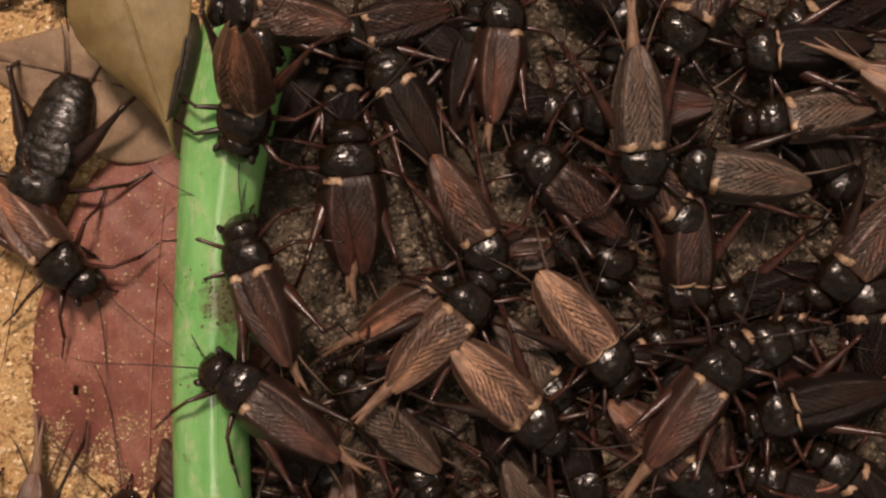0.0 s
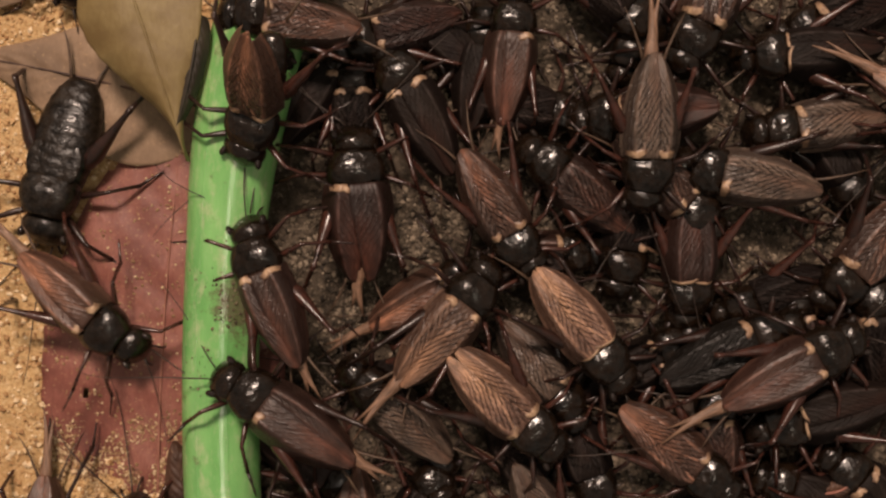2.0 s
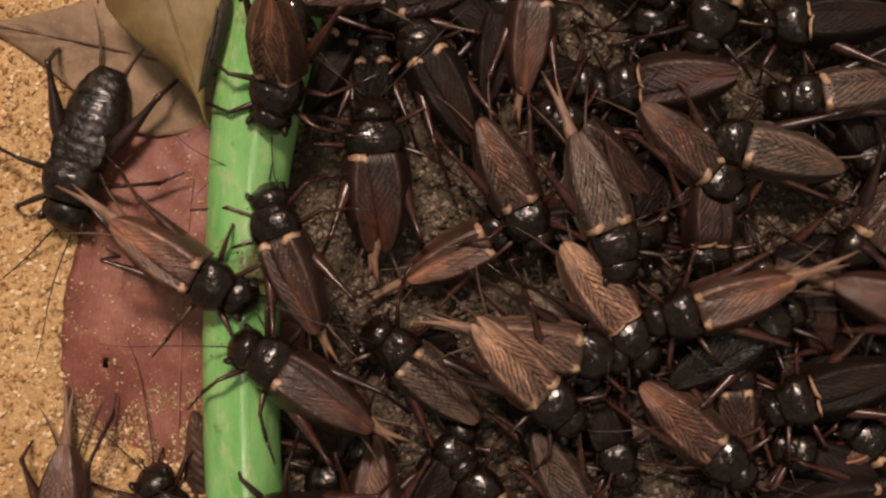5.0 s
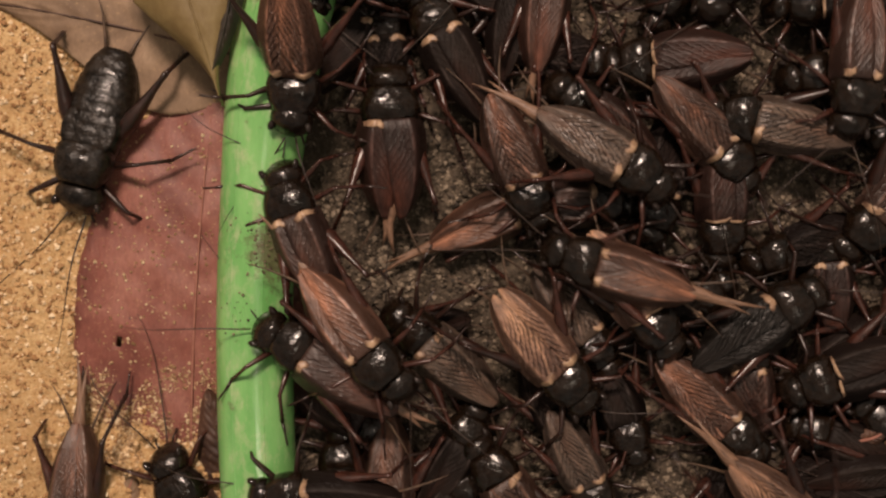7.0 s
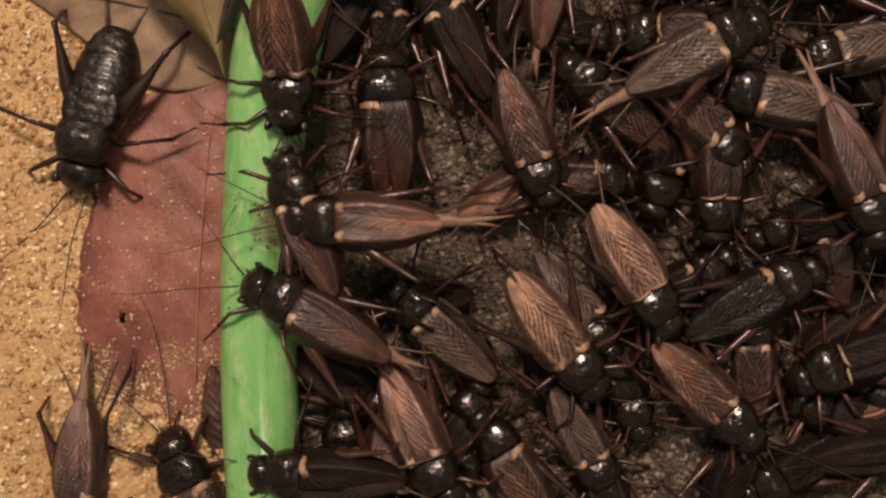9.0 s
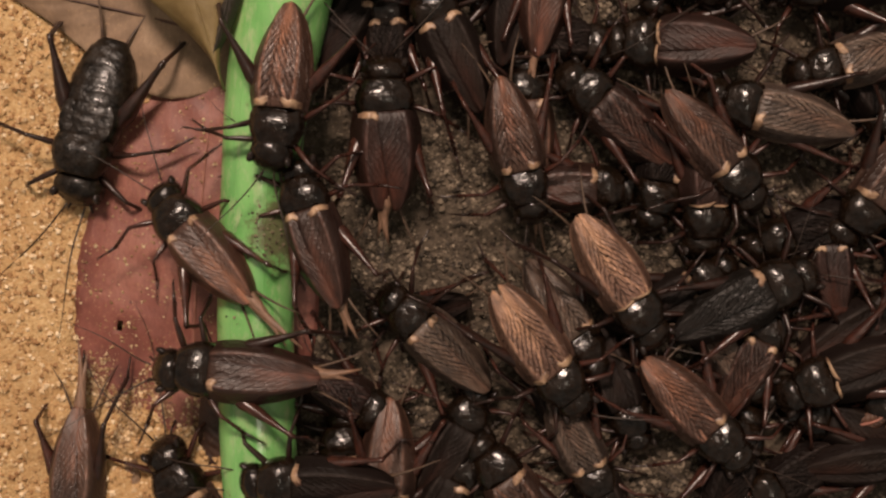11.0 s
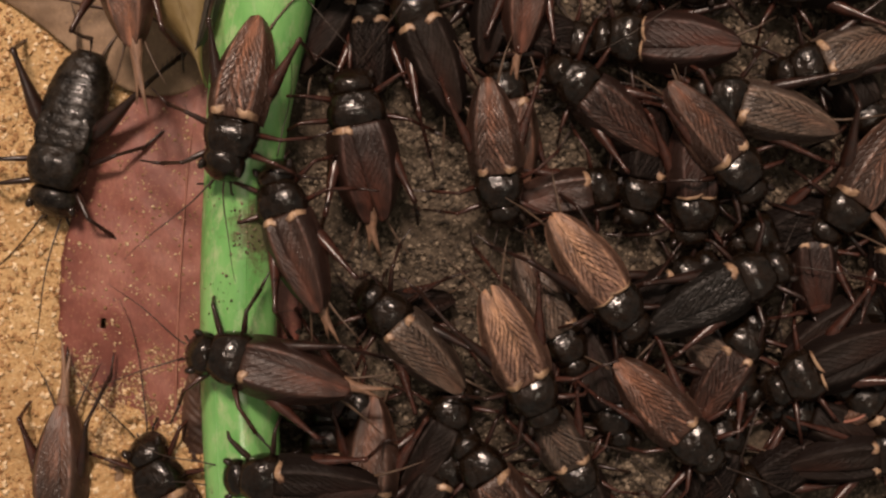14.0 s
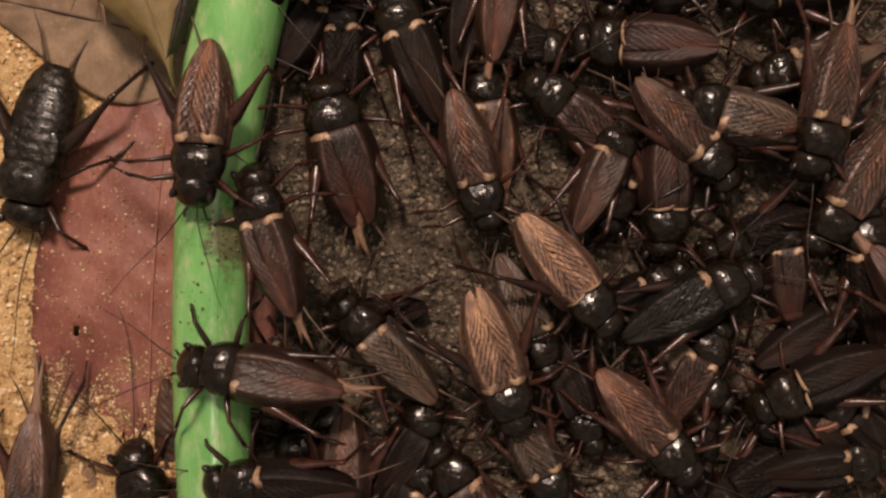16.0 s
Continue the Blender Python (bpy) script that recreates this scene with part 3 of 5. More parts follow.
def cricket(x, y, heading, z=0.0, wings="brown", size=0.95, pitch=0, roll=0, net="rippled", splay=0.5, tail=False, female=False, hind="both", label="", feelers=True, bare=False, collar="", wide=0.98, lift=0, belly=1.0):
    """A field cricket whose collar stands over (x, y) millimetres; heading in degrees, 0 along +x; z is the height of what it stands on."""
    COUNT[0] += 1
    rng = random.Random(COUNT[0] * 7 + 1)
    root = new("cricket")
    words = {"orange": "orange-brown", "tan": "pale tan", "brown": "brown", "amber": "amber-brown", "russet": "red-brown", "red": "dark red-brown", "dark": "blackish-brown", "grey": "grey-brown", "black": "black"}[wings]
    tagged(root, label or "glossy black field cricket with %s veined wings" % words, "cricket", "crowd of crickets")
    part("abdomen", SHAPE["bare_abdomen" if bare else "abdomen"], root, "ringed dusty black abdomen" if bare else "", Matrix.Diagonal((1, belly, 1, 1)))
    shell = BARE if bare else None
    style, lap = rng.choice(("patch", "smallpatch", "smallpatch", "patch")), rng.choice((-1, 1, 1))
    part("pronotum", SHAPE["pronotum"], root, "", pose(0, 0, 0, rng.uniform(-3, 3), 0, 0) @ Matrix.Diagonal((0.93 if bare else 1, 1, 1, 1)), shell)
    head = part("head", SHAPE["head"], root, "", pose(0, 0, 0, rng.uniform(-7, 0), 0, rng.uniform(-5, 5)), shell)
    for side in (-1, 1):
        part("eye", SHAPE["eye"], head, "", pose(side * 3.05 * MM, 8.2 * MM, 4.3 * MM, 0, 0, side * -18))
        part("palp", SHAPE["palp"], head, "", pose(side * 1.3 * MM, 9.6 * MM, 1.2 * MM, 0, 0, side * -25))
        if feelers:
            a = side * -rng.uniform(8, 48)
            part("antenna", SHAPE["antenna%d" % rng.randrange(3)], head, "long thread-thin dark feeler", pose(side * 1.3 * MM, 9.9 * MM, 3.2 * MM, rng.uniform(-8, 14), rng.choice((0, 180)), a))
        if not bare:
            key = "r" if side > 0 else "l"
            w = part("forewing", SHAPE[net + "_" + key], root, "%s leathery forewing" % words, hinge(lift) @ pose(side * 0.1 * MM, 0, (0.42 if side * lap > 0 else 0) * MM, rng.uniform(-1.5, 1), 0, side * splay * rng.uniform(0.4, 1.4)), WINGS[net, wings])
            if collar != "none" and (collar or random.Random(COUNT[0] * 13 + side).random() > 0.2):
                part("wing_patch", SHAPE[(collar or style) + "_" + key], w, "cream-yellow patch at the wing base")
        part("cercus", SHAPE["cercus"], root, "", Matrix.Translation((side * 1.4 * MM, -14.5 * MM, 3 * MM)) @ pose(0, 0, 0, rng.uniform(-6, 8), 0 if side > 0 else 180, side * rng.uniform(4, 16)))
        dark = rng.random() < 0.45 or bare
        leg(root, (side * 2.6, 4.9, 2.4), rng.uniform(35, 75), rng.uniform(8, 25), rng.uniform(40, 70), 1, False, dark, rng)
        leg(root, (side * 3.0, 1.6, 2.2), rng.uniform(80, 120), rng.uniform(10, 28), rng.uniform(45, 75), 1, False, dark, rng)
        if hind == "both" or hind == ("left" if side < 0 else "right"):
            leg(root, (side * 3.3, -2.6, 3.2), 180 - rng.uniform(10, 34), rng.uniform(8, 24), rng.uniform(50, 110), 1, True, bare or dark and rng.random() < 0.5, rng)
    if bare:
        for side in (-1, 1):
            part("wing_pad", SHAPE["pad_r" if side > 0 else "pad_l"], root, "short dull black wing pad")
    if tail and not bare:
        k = 1.0 if tail == "long" else 0.66
        part("hindwing_tip", SHAPE["tail"], root, "folded tan hindwing tip", pose(0, 0, 0, rng.uniform(-2, 2), 0, rng.uniform(-3, 3)) @ Matrix.Translation((0, -13 * (1 - k) * MM, 0)) @ Matrix.Diagonal((1, k, 1, 1)))
    if female:
        part("ovipositor", SHAPE["ovipositor"], root)
    root.matrix_basis = stance(x, y, heading, z, pitch, roll) @ Matrix.Diagonal((size * wide, size, size, 1))
    return root


def stance(x, y, heading, z=0.0, pitch=0, roll=0):
    return pose(x * MM, y * MM, z * MM) @ pose(0, 0, 0, 0, 0, heading - 90) @ pose(0, 0, 0, pitch, roll, 0)


# ---- ground, hose and leaves ----
def hose_x(y):
    """The middle of the hose at y, in millimetres."""
    return -39.6 + 0.0016 * (y + 22) ** 2 * (1 if y > -22 else 0.7) + 0.000018 * max(y, 0) ** 3


HOLE = (-64.2, -24.5)  # where the red leaf has a hole; a hollow is added below to darken it


def relief(x, y):
    p = Vector((x, y, 0))
    sandy = x < hose_x(y)
    h = 1.1 * noise.noise(p * 0.055) + (0.35 if sandy else 0.9) * noise.noise(p * 0.22) + (0.42 if sandy else 0.5) * noise.noise(p * 0.62) + (0.22 if sandy else 0.3) * noise.noise(p * 1.4)
    drift = smoothstep(-41, -50, y + 9 * noise.noise(p * 0.11) + 4 * noise.noise(p * 0.4)) * smoothstep(-80, -66, x)
    h += 3.2 * drift if sandy else 0.0
    h -= 4.5 * math.exp(-((x - HOLE[0]) ** 2 + (y - HOLE[1]) ** 2) / 12)
    return h


def ground():
    far = [125, 150, 190, 300, 700, 3000]
    xs = [-v - 20 for v in far[::-1]] + [-118 + 0.65 * i for i in range(345)] + [v for v in far]
    ys = [-v for v in far[::-1]] + [-82 + 0.65 * i for i in range(225)] + [v - 20 for v in far]
    verts, faces, fm = [], [], []
    for y in ys:
        for x in xs:
            near = abs(x) < 180 and abs(y) < 170
            verts.append((x, y, relief(x, y) if near else 0.0))
    n = len(xs)
    for j in range(len(ys) - 1):
        for i in range(n - 1):
            a = j * n + i
            faces.append((a, a + 1, a + n + 1, a + n))
            fm.append(1 if xs[i] < hose_x(min(max(ys[j], -90), 80)) else 0)
    ob = new("ground", mesh_of("ground", verts, faces, [SOIL, SAND], True, fm))
    return tagged(ob, "dark crumbly soil beside a bed of yellow sand", "ground", kind="structure")


def crumbs(name, count, box, sizes, mat, keep, height, label, seed, pick=1.0):
    rng = random.Random(seed)
    base = [(1, 0, 0), (-1, 0, 0), (0, 1, 0), (0, -1, 0), (0, 0, 1), (0, 0, -1)]
    tri = [(0, 2, 4), (2, 1, 4), (1, 3, 4), (3, 0, 4), (2, 0, 5), (1, 2, 5), (3, 1, 5), (0, 3, 5)]
    verts, faces = [], []
    while len(faces) < count * 8:
        x, y = rng.uniform(box[0], box[1]), rng.uniform(box[2], box[3])
        if not keep(x, y, rng):
            continue
        r = sizes[0] + (sizes[1] - sizes[0]) * rng.random() ** 3
        e = Euler((rng.uniform(0, 6), rng.uniform(0, 6), rng.uniform(0, 6))).to_matrix()
        o, z = len(verts), height(x, y) + r * 0.25
        for b in base:
            p = e @ Vector(b) * r * rng.uniform(0.65, 1.2)
            verts.append((x + p.x, y + p.y, z + p.z * 0.8))
        faces += [tuple(i + o for i in t) for t in tri]
    return tagged(new(name, mesh_of(name, verts, faces, mat, False)), label, name.replace("_", " "), kind="stuff")


def leaf_top(x, y):
    """Height of the red leaf or of the sand at a place."""
    return max(relief(x, y), RED_TOP(x, y))


def clump(x, y):
    return noise.noise(Vector((x * 0.09, y * 0.09, 7.0)))


def hose():
    root = new("garden_hose")
    tagged(root, "bright green plastic garden hose smeared with soil", "hose")
    pts, rad = [], []
    for i in range(91):
        y = -100 + 2.0 * i
        pts.append((hose_x(y), y, 7.4 + 0.25 * math.sin(y * 0.09)))
        rad.append(6.5 + 1.4 * smoothstep(-5, 32, y))
    part("tube", mesh_of("tube", *rod(pts, rad, 40), HOSE), root)
    ribs = []
    for a in (70, 118):
        line = [(p[0] + (r - 0.14) * math.cos(radians(a)), p[1], p[2] + (r - 0.14) * math.sin(radians(a))) for p, r in zip(pts, rad)]
        ribs.append(rod(line, [0.22] * len(line), 5))
    part("moulded_ridge", mesh_of("moulded_ridge", *join(*ribs), HOSE), root)
    return root


def leaf(name, base, tip, half, bow, lift, curl, mat, label, hole=None, belly=0.5, hang=0.0, ripple=0.5, vein_mat=None, seed=0, ribbing=0.12, point=0.62):
    """A leaf between two points (x, y, z): half width, sideways bow, and edges that curl down."""
    b, t = Vector(base), Vector(tip)
    axis = t - b
    length = Vector((axis.x, axis.y)).length
    side = Vector((axis.y, -axis.x, 0)).normalized()
    nu, nv = 44, 84
    verts, faces = [], []
    spine = []
    for j in range(nv + 1):
        v = j / nv
        w = half * (math.sin(math.pi * min(max(v, 0.0), 1) ** belly)) ** point + 0.05
        mid = b + axis * v + side * bow * math.sin(math.pi * v) + Vector((0, 0, lift * math.sin(math.pi * v)))
        spine.append(tuple(mid + Vector((0, 0, 0.08))))
        for i in range(nu + 1):
            u = 2 * i / nu - 1
            jag = 1 + 0.025 * noise.noise(Vector((v * 26, (1 if u > 0 else -1) * 5 + seed, 0)))
            p = mid + side * (w * u * jag)
            wave = ripple * noise.noise(Vector((p.x * 0.11, p.y * 0.11, seed))) + 0.25 * ripple * noise.noise(Vector((p.x * 0.4, p.y * 0.4, seed)))
            side_veins = ribbing * math.sin(2 * math.pi * (v * 11 - abs(u) * 2.2)) * (1 - abs(u))
            p.z += wave + side_veins - curl * abs(u) ** 2.4 * (1.0 if u < 0 else 1.0 + hang) + 0.5 * abs(u) * (1 - abs(u))
            verts.append(tuple(p))
    n = nu + 1
    count = len(verts)
    verts += [(x, y, z - 0.28) for x, y, z in verts]
    gone = set()
    for j in range(nv):
        for i in range(nu):
            a = j * n + i
            cx, cy = (verts[a][0] + verts[a + n + 1][0]) / 2, (verts[a][1] + verts[a + n + 1][1]) / 2
            if hole and ((cx - hole[0]) / 0.7) ** 2 + ((cy - hole[1]) / 1.0) ** 2 < 1:
                gone.add((i, j))
    for j in range(nv):
        for i in range(nu):
            if (i, j) in gone:
                continue
            a = j * n + i
            faces.append((a, a + 1, a + n + 1, a + n))
            c = a + count
            faces.append((c, c + n, c + n + 1, c + 1))
            for di, dj, p, q in ((-1, 0, a + n, a), (1, 0, a + 1, a + n + 1), (0, -1, a, a + 1), (0, 1, a + n + 1, a + n)):
                k = (i + di, j + dj)
                if k in gone or not (0 <= k[0] < nu and 0 <= k[1] < nv):
                    faces.append((p, p + count, q + count, q))
    root = new(name)
    tagged(root, label, "dead leaf")
    part("blade", mesh_of("blade", verts, faces, mat), root)
    part("midrib", mesh_of("midrib", *rod(spine[2:-2], [0.34 - 0.24 * k / len(spine) for k in range(len(spine) - 4)], 6), vein_mat or VEIN), root)
    return root


ground()
hose()
leaf("grey_leaf", (-37.0, 23.5, 2.0), (-94.0, 36.0, 1.6), 13.0, 0.8, 0.8, 0.8, GREY_LEAF, "dry grey-brown leaf lying flat on the sand", belly=0.6, seed=3, point=2.2, vein_mat=BROWN_LEAF)
leaf("corner_leaf", (-93.5, 45.0, 1.8), (-67.0, 48.0, 2.2), 4.5, 0.0, 0.6, 0.6, GREY_LEAF, "pale brown dead leaf at the edge of the sand", seed=9, vein_mat=BROWN_LEAF)
red_leaf = leaf("red_leaf", (-52.4, -55.2, -1.0), (-47.6, 22.3, 1.0), 21.4, -0.8, 2.0, 1.2, RED_LEAF, "large red-brown dead leaf dusted with sand", hole=HOLE, belly=0.85, point=0.45, ripple=0.5, seed=1)
leaf("tan_leaf", (-57.0, 55.4, 17), (-43.8, 14.9, 14.5), 10.4, -0.6, 1.5, 1.0, TAN_LEAF, "smooth olive-tan dead leaf with a curled edge", belly=0.72, point=2.0, hang=2.5, ripple=0.4, vein_mat=TAN_LEAF, seed=5, ribbing=0.03)
leaf("dark_leaf", (-41.6, 39.0, 15.6), (-45.3, 20.3, 15.2), 1.9, -0.8, 0.8, 1.6, DARK_LEAF, "narrow curled blackish dead leaf beside the hose", seed=21, vein_mat=DARK_LEAF)
# first brown leaf: its colour is darkened for the shade beside the hose
leaf("brown_leaf", (-45.6, -51.8, 3.0), (-48.4, -32.8, 4.5), 4.4, 0.6, 0.8, 1.2, BROWN_LEAF, "crumpled brown dead leaf in the shade beside the hose", seed=12, vein_mat=BROWN_LEAF, ripple=1.2)
leaf("brown_leaf", (-66.9, -61.4, 1.5), (-61.6, -48.3, 2.5), 4.0, 0.3, 0.8, 0.8, GREY_LEAF, "brown dead leaf on the sand", seed=14)
leaf("curled_leaf", (62.6, -41.6, 6), (68.7, -36.9, 8), 1.7, 1.2, 1.2, 0.9, BROWN_LEAF, "small brown curled leaf scrap among the crickets", seed=17)


def RED_TOP(x, y):
    hit, place, _, _ = red_leaf.children[0].ray_cast(Vector((x * MM, y * MM, 0.05)), Vector((0, 0, -1)))
    return place.z / MM if hit else -9


bpy.context.view_layer.update()
crumbs("sand_grains", 21000, (-104, -33, -74, 58), (0.14, 0.75), SAND_GRAIN, lambda x, y, r: x < hose_x(y) - 3, relief, "loose coarse grains of yellow sand", 3)
crumbs("leaf_sand", 6000, (-74, -44, -46, 18), (0.06, 0.42), DUST_GRAIN, lambda x, y, r: x < hose_x(y) - 6.4 and r.random() < (0.06 + 1.0 * smoothstep(-27, -38, y + 4 * clump(x * 2, 3))) * smoothstep(-0.25, 0.2, clump(x * 2, y * 2)) + 0.05 * smoothstep(0.15, 0.45, clump(x * 4, y * 4)) + 0.004, lambda x, y: leaf_top(x, y), "crumbs of sand scattered over the red leaf", 11)
crumbs("soil_crumbs", 62000, (-38, 98, -72, 56), (0.17, 0.75), SOIL_GRAIN, lambda x, y, r: x > hose_x(y) + 4 and r.random() < 0.65 + clump(x, y), relief, "loose crumbs of dark soil", 5)
crumbs("hose_dirt", 260, (-46, -34, -24, 40), (0.07, 0.38), DIRT_GRAIN, lambda x, y, r: abs(x - hose_x(y)) < 5.5 and r.random() < 0.01 + 0.7 * max(clump(x * 1.5, y * 1.5) - 0.2, 0) + (0.9 if abs(y + 9) < 4 + 2 * clump(x * 4, y) and x > hose_x(y) - 0.5 else 0), lambda x, y: 7.3 + math.sqrt(max((6.5 + 1.4 * smoothstep(-5, 32, y)) ** 2 - (x - hose_x(y)) ** 2, 1)), "crumbs of soil stuck to the hose", 8)

# ---- the crickets ----
sand_cricket = cricket(-66.4, 17.2, -106, 1, bare=True, wings='black', size=1.12, wide=1.1, label='wingless dusty black cricket resting on sand and leaf', roll=2.2, pitch=2.2)
leaf_walker = cricket(-66.2, -0.9, -48, 3, wings='amber', net='plain', size=1.0, tail='long', roll=5.3, pitch=4.4)
hose_top = cricket(-31.6, 22.1, -92, 13, wings='amber', size=1.02, belly=0.8, collar='patch', roll=4.3, pitch=4.1)
hose_mid = cricket(-30.7, -3.6, 112, 11, wings='russet', net='plain', size=0.98, tail=True, roll=-8.5, pitch=-0.9)
hose_low = cricket(-29.5, -23.3, 143, 12, wings='russet', net='plain', size=1.03, tail=True, roll=8.0, pitch=1.1)
dark_red = cricket(-16.2, 13.3, 93, 5, wings='red', net='plain', size=0.98, wide=1.16, splay=3, tail=True, roll=7.2, pitch=-4.8)
cricket(-17.3, 27.4, 92, 1, wings='dark', size=0.85, roll=-0.6, pitch=-3.3)
dark_e = cricket(-8.2, 27.9, 118, 3, wings='dark', net='plain', size=1.0, roll=0.8, pitch=0.3)
cricket(-29.9, 39.1, 172, 11, wings='brown', size=0.92, roll=-8.8, pitch=-3.6)
cricket(-13.5, 37.2, 195, 3, wings='red', size=0.9, roll=-4.0, pitch=4.1)
mid_f = cricket(6.2, 2.0, -62, 6, wings='brown', size=0.95, roll=4.8, pitch=-4.2)
mid_g = cricket(2.0, -11.1, 47, 7, wings='tan', size=1.0, tail='long', roll=5.3, pitch=-4.5)
mid_h = cricket(13.5, -26.3, -47, 8, wings='orange', size=0.99, collar='patch', splay=2.2, roll=2.1, pitch=-4.6)
mid_k = cricket(17.4, -23.4, -52, 2, wings='grey', size=0.9, roll=-9.0, pitch=3.6)
mid_i = cricket(26.0, -16.9, -50, 6, wings='orange', size=0.99, collar='linepatch', splay=1.5, roll=-5.2, pitch=-3.6)
small_j = cricket(-0.9, -5.7, 28, 1, wings='amber', net='plain', size=0.92, hind='right', tail='long', roll=8.7, pitch=3.6)
mid_kk = cricket(-12.3, -26.6, 136, 3, wings='grey', size=0.95, roll=-3.8, pitch=4.6)
mid_u = cricket(32.4, 17.6, -73, 9, wings='grey', size=1.0, tail='long', roll=0.7, pitch=1.5)
mid_x = cricket(19.1, 12.5, 140, 3, wings='russet', size=0.95, collar='none', tail=True, roll=-5.3, pitch=4.4)
cricket(9.9, 37.2, 84, 4, wings='russet', net='plain', size=0.92, tail=True, roll=3.4, pitch=4.6)
mid_nn = cricket(18.5, 0.1, 5, 0, wings='russet', net='plain', size=0.88, roll=7.1, pitch=-2.7)
v_cricket = cricket(29.7, 23.5, 184, 2, wings='red', net='plain', size=0.95, wide=1.1, lift=16, collar='linepatch', roll=-2.5, pitch=-4.2)
mm_cricket = cricket(39.1, 6.8, -45, 3, wings='brown', size=0.98, roll=-6.4, pitch=-5.3)
ring_m = cricket(41.1, -5.2, -90, 1, wings='red', net='plain', size=1.0, pitch=-10, collar='linepatch', roll=-3.6)
n_cricket = cricket(50.5, -15.0, 24, 4, wings='black', size=1.02, roll=-8.9, pitch=1.5)
q_cricket = cricket(45.6, 13.3, 172, 5, wings='grey', size=0.98, roll=-2.9, pitch=-2.6)
r_cricket = cricket(58.4, 21.7, 188, 4, wings='grey', size=0.92, roll=5.7, pitch=-0.7)
s_cricket = cricket(41.3, 38.9, -118, 6, wings='brown', size=1.0, roll=-3.3, pitch=-0.7)
cricket(57.3, 33.5, 183, 3, wings='dark', net='plain', size=0.95, collar='linepatch', roll=3.7, pitch=-5.4)
p_cricket = cricket(58.3, -27.8, 205, 4, wings='dark', net='plain', size=1.0, collar='linepatch', roll=8.6, pitch=-5.7)
o_cricket = cricket(40.8, -36.8, -42, 4, wings='amber', size=0.97, splay=1.8, roll=4.5, pitch=3.3)
ll_cricket = cricket(46.4, -29.3, 92, 2, wings='russet', collar='smallpatch', size=0.88, roll=-8.7, pitch=2.7)
cricket(45.3, -33.8, -45, 1, wings='grey', size=0.75, roll=-2.4, pitch=0.4)
pp_cricket = cricket(69.0, -2.6, -128, 3, wings='brown', size=1.0, roll=-8.8, pitch=-5.5)
cricket(73.5, -10.6, 96, 2, wings='dark', size=0.98, roll=-5.7, pitch=4.5)
rr_cricket = cricket(59.8, -11.1, 95, 0, wings='red', net='plain', size=0.85, roll=-5.5, pitch=2.3)
cricket(69.4, -46.6, 10, 2, wings='dark', net='plain', size=0.9, roll=7.7, pitch=4.4)
walker_dd = cricket(88.6, 27.0, -110, 8, wings='amber', net='plain', size=0.98, tail='long', roll=-2.8, pitch=-2.1)
walker_ee = cricket(44.0, -22.0, 54, 9, wings='russet', net='plain', size=1.0, tail='long', roll=0.4, pitch=2.5)
edge_tan = cricket(84.0, 24.0, -22, 8, wings='tan', net='plain', size=0.95, tail='long', roll=3.0, pitch=-2.0)
walker_oo = cricket(77.4, 71.4, -110, 8, wings='brown', size=1.0, tail=True, roll=-7.1, pitch=2.2)
cricket(-70.6, -55.7, -91, 0.5, wings='brown', net='plain', size=1.0, female=True, tail='long', roll=5.4, pitch=3.5)
uu_cricket = cricket(-51.5, -51.5, 118, 0.5, wings='brown', size=1.08, roll=-8.3, pitch=4.4)
vv_cricket = cricket(-28.6, -46.8, 180, 11, wings='dark', net='plain', size=0.98, roll=-7.4, pitch=-2.3)
cricket(-17.2, -54.2, -92, 2, wings='brown', net='plain', size=1.0, roll=2.0, pitch=4.1)
low_a = cricket(1.6, -45.6, 122, 2, wings='brown', size=0.95, roll=-2.9, pitch=4.2)
cricket(17.3, -48.5, -62, 3, wings='grey', size=0.85, roll=0.8, pitch=-2.6)
cricket(-24.8, -47.5, 95, 1, wings='grey', size=0.9, roll=-3.3, pitch=-4.0)
cricket(-5.5, -52.1, 60, 0, wings='dark', net='plain', size=0.9, roll=-7.6, pitch=-4.4)
cricket(50.4, -52.6, -150, 0, wings='dark', size=0.9, collar='none', roll=3.4, pitch=5.0)
cricket(16.5, 24.2, -8, 0, wings='dark', size=0.85, collar='none', roll=-6.1, pitch=-5.5)
cricket(32.2, 36.4, -110, 1, wings='dark', net='plain', size=0.9, collar='none', roll=8.8, pitch=-0.1)
cricket(63.4, 39.2, 200, 1, wings='dark', size=0.95, roll=-1.7, pitch=-3.4)
cricket(5.2, 35.1, 80, 0, wings='dark', net='plain', size=0.9, collar='none', roll=-0.8, pitch=-1.4)
cricket(29.4, 0.2, -100, 0, wings='dark', size=0.95, roll=-8.0, pitch=4.1)
cricket(52.7, -8.5, 200, 0, wings='dark', size=0.9, collar='none', roll=-8.4, pitch=-0.6)
cricket(59.5, -41.5, 160, 0, wings='dark', net='plain', size=0.9, collar='none', roll=6.1, pitch=-4.6)
cricket(69.4, -39.1, 140, 2, wings='dark', net='plain', size=0.9, roll=4.2, pitch=4.4)
cricket(-4.5, -42.0, 60, 0, wings='dark', net='plain', size=0.9, collar='none', roll=2.3, pitch=2.7)
cricket(-14.3, -22.3, 190, 0, wings='dark', size=0.7, collar='none', roll=-7.1, pitch=-1.2)
cricket(36.2, -18.2, 30, 0, wings='dark', net='plain', size=0.9, roll=-6.3, pitch=3.3)
cricket(-21.9, -38.6, -30, 0, wings='red', size=0.9, collar='none', roll=-3.7, pitch=-1.0)
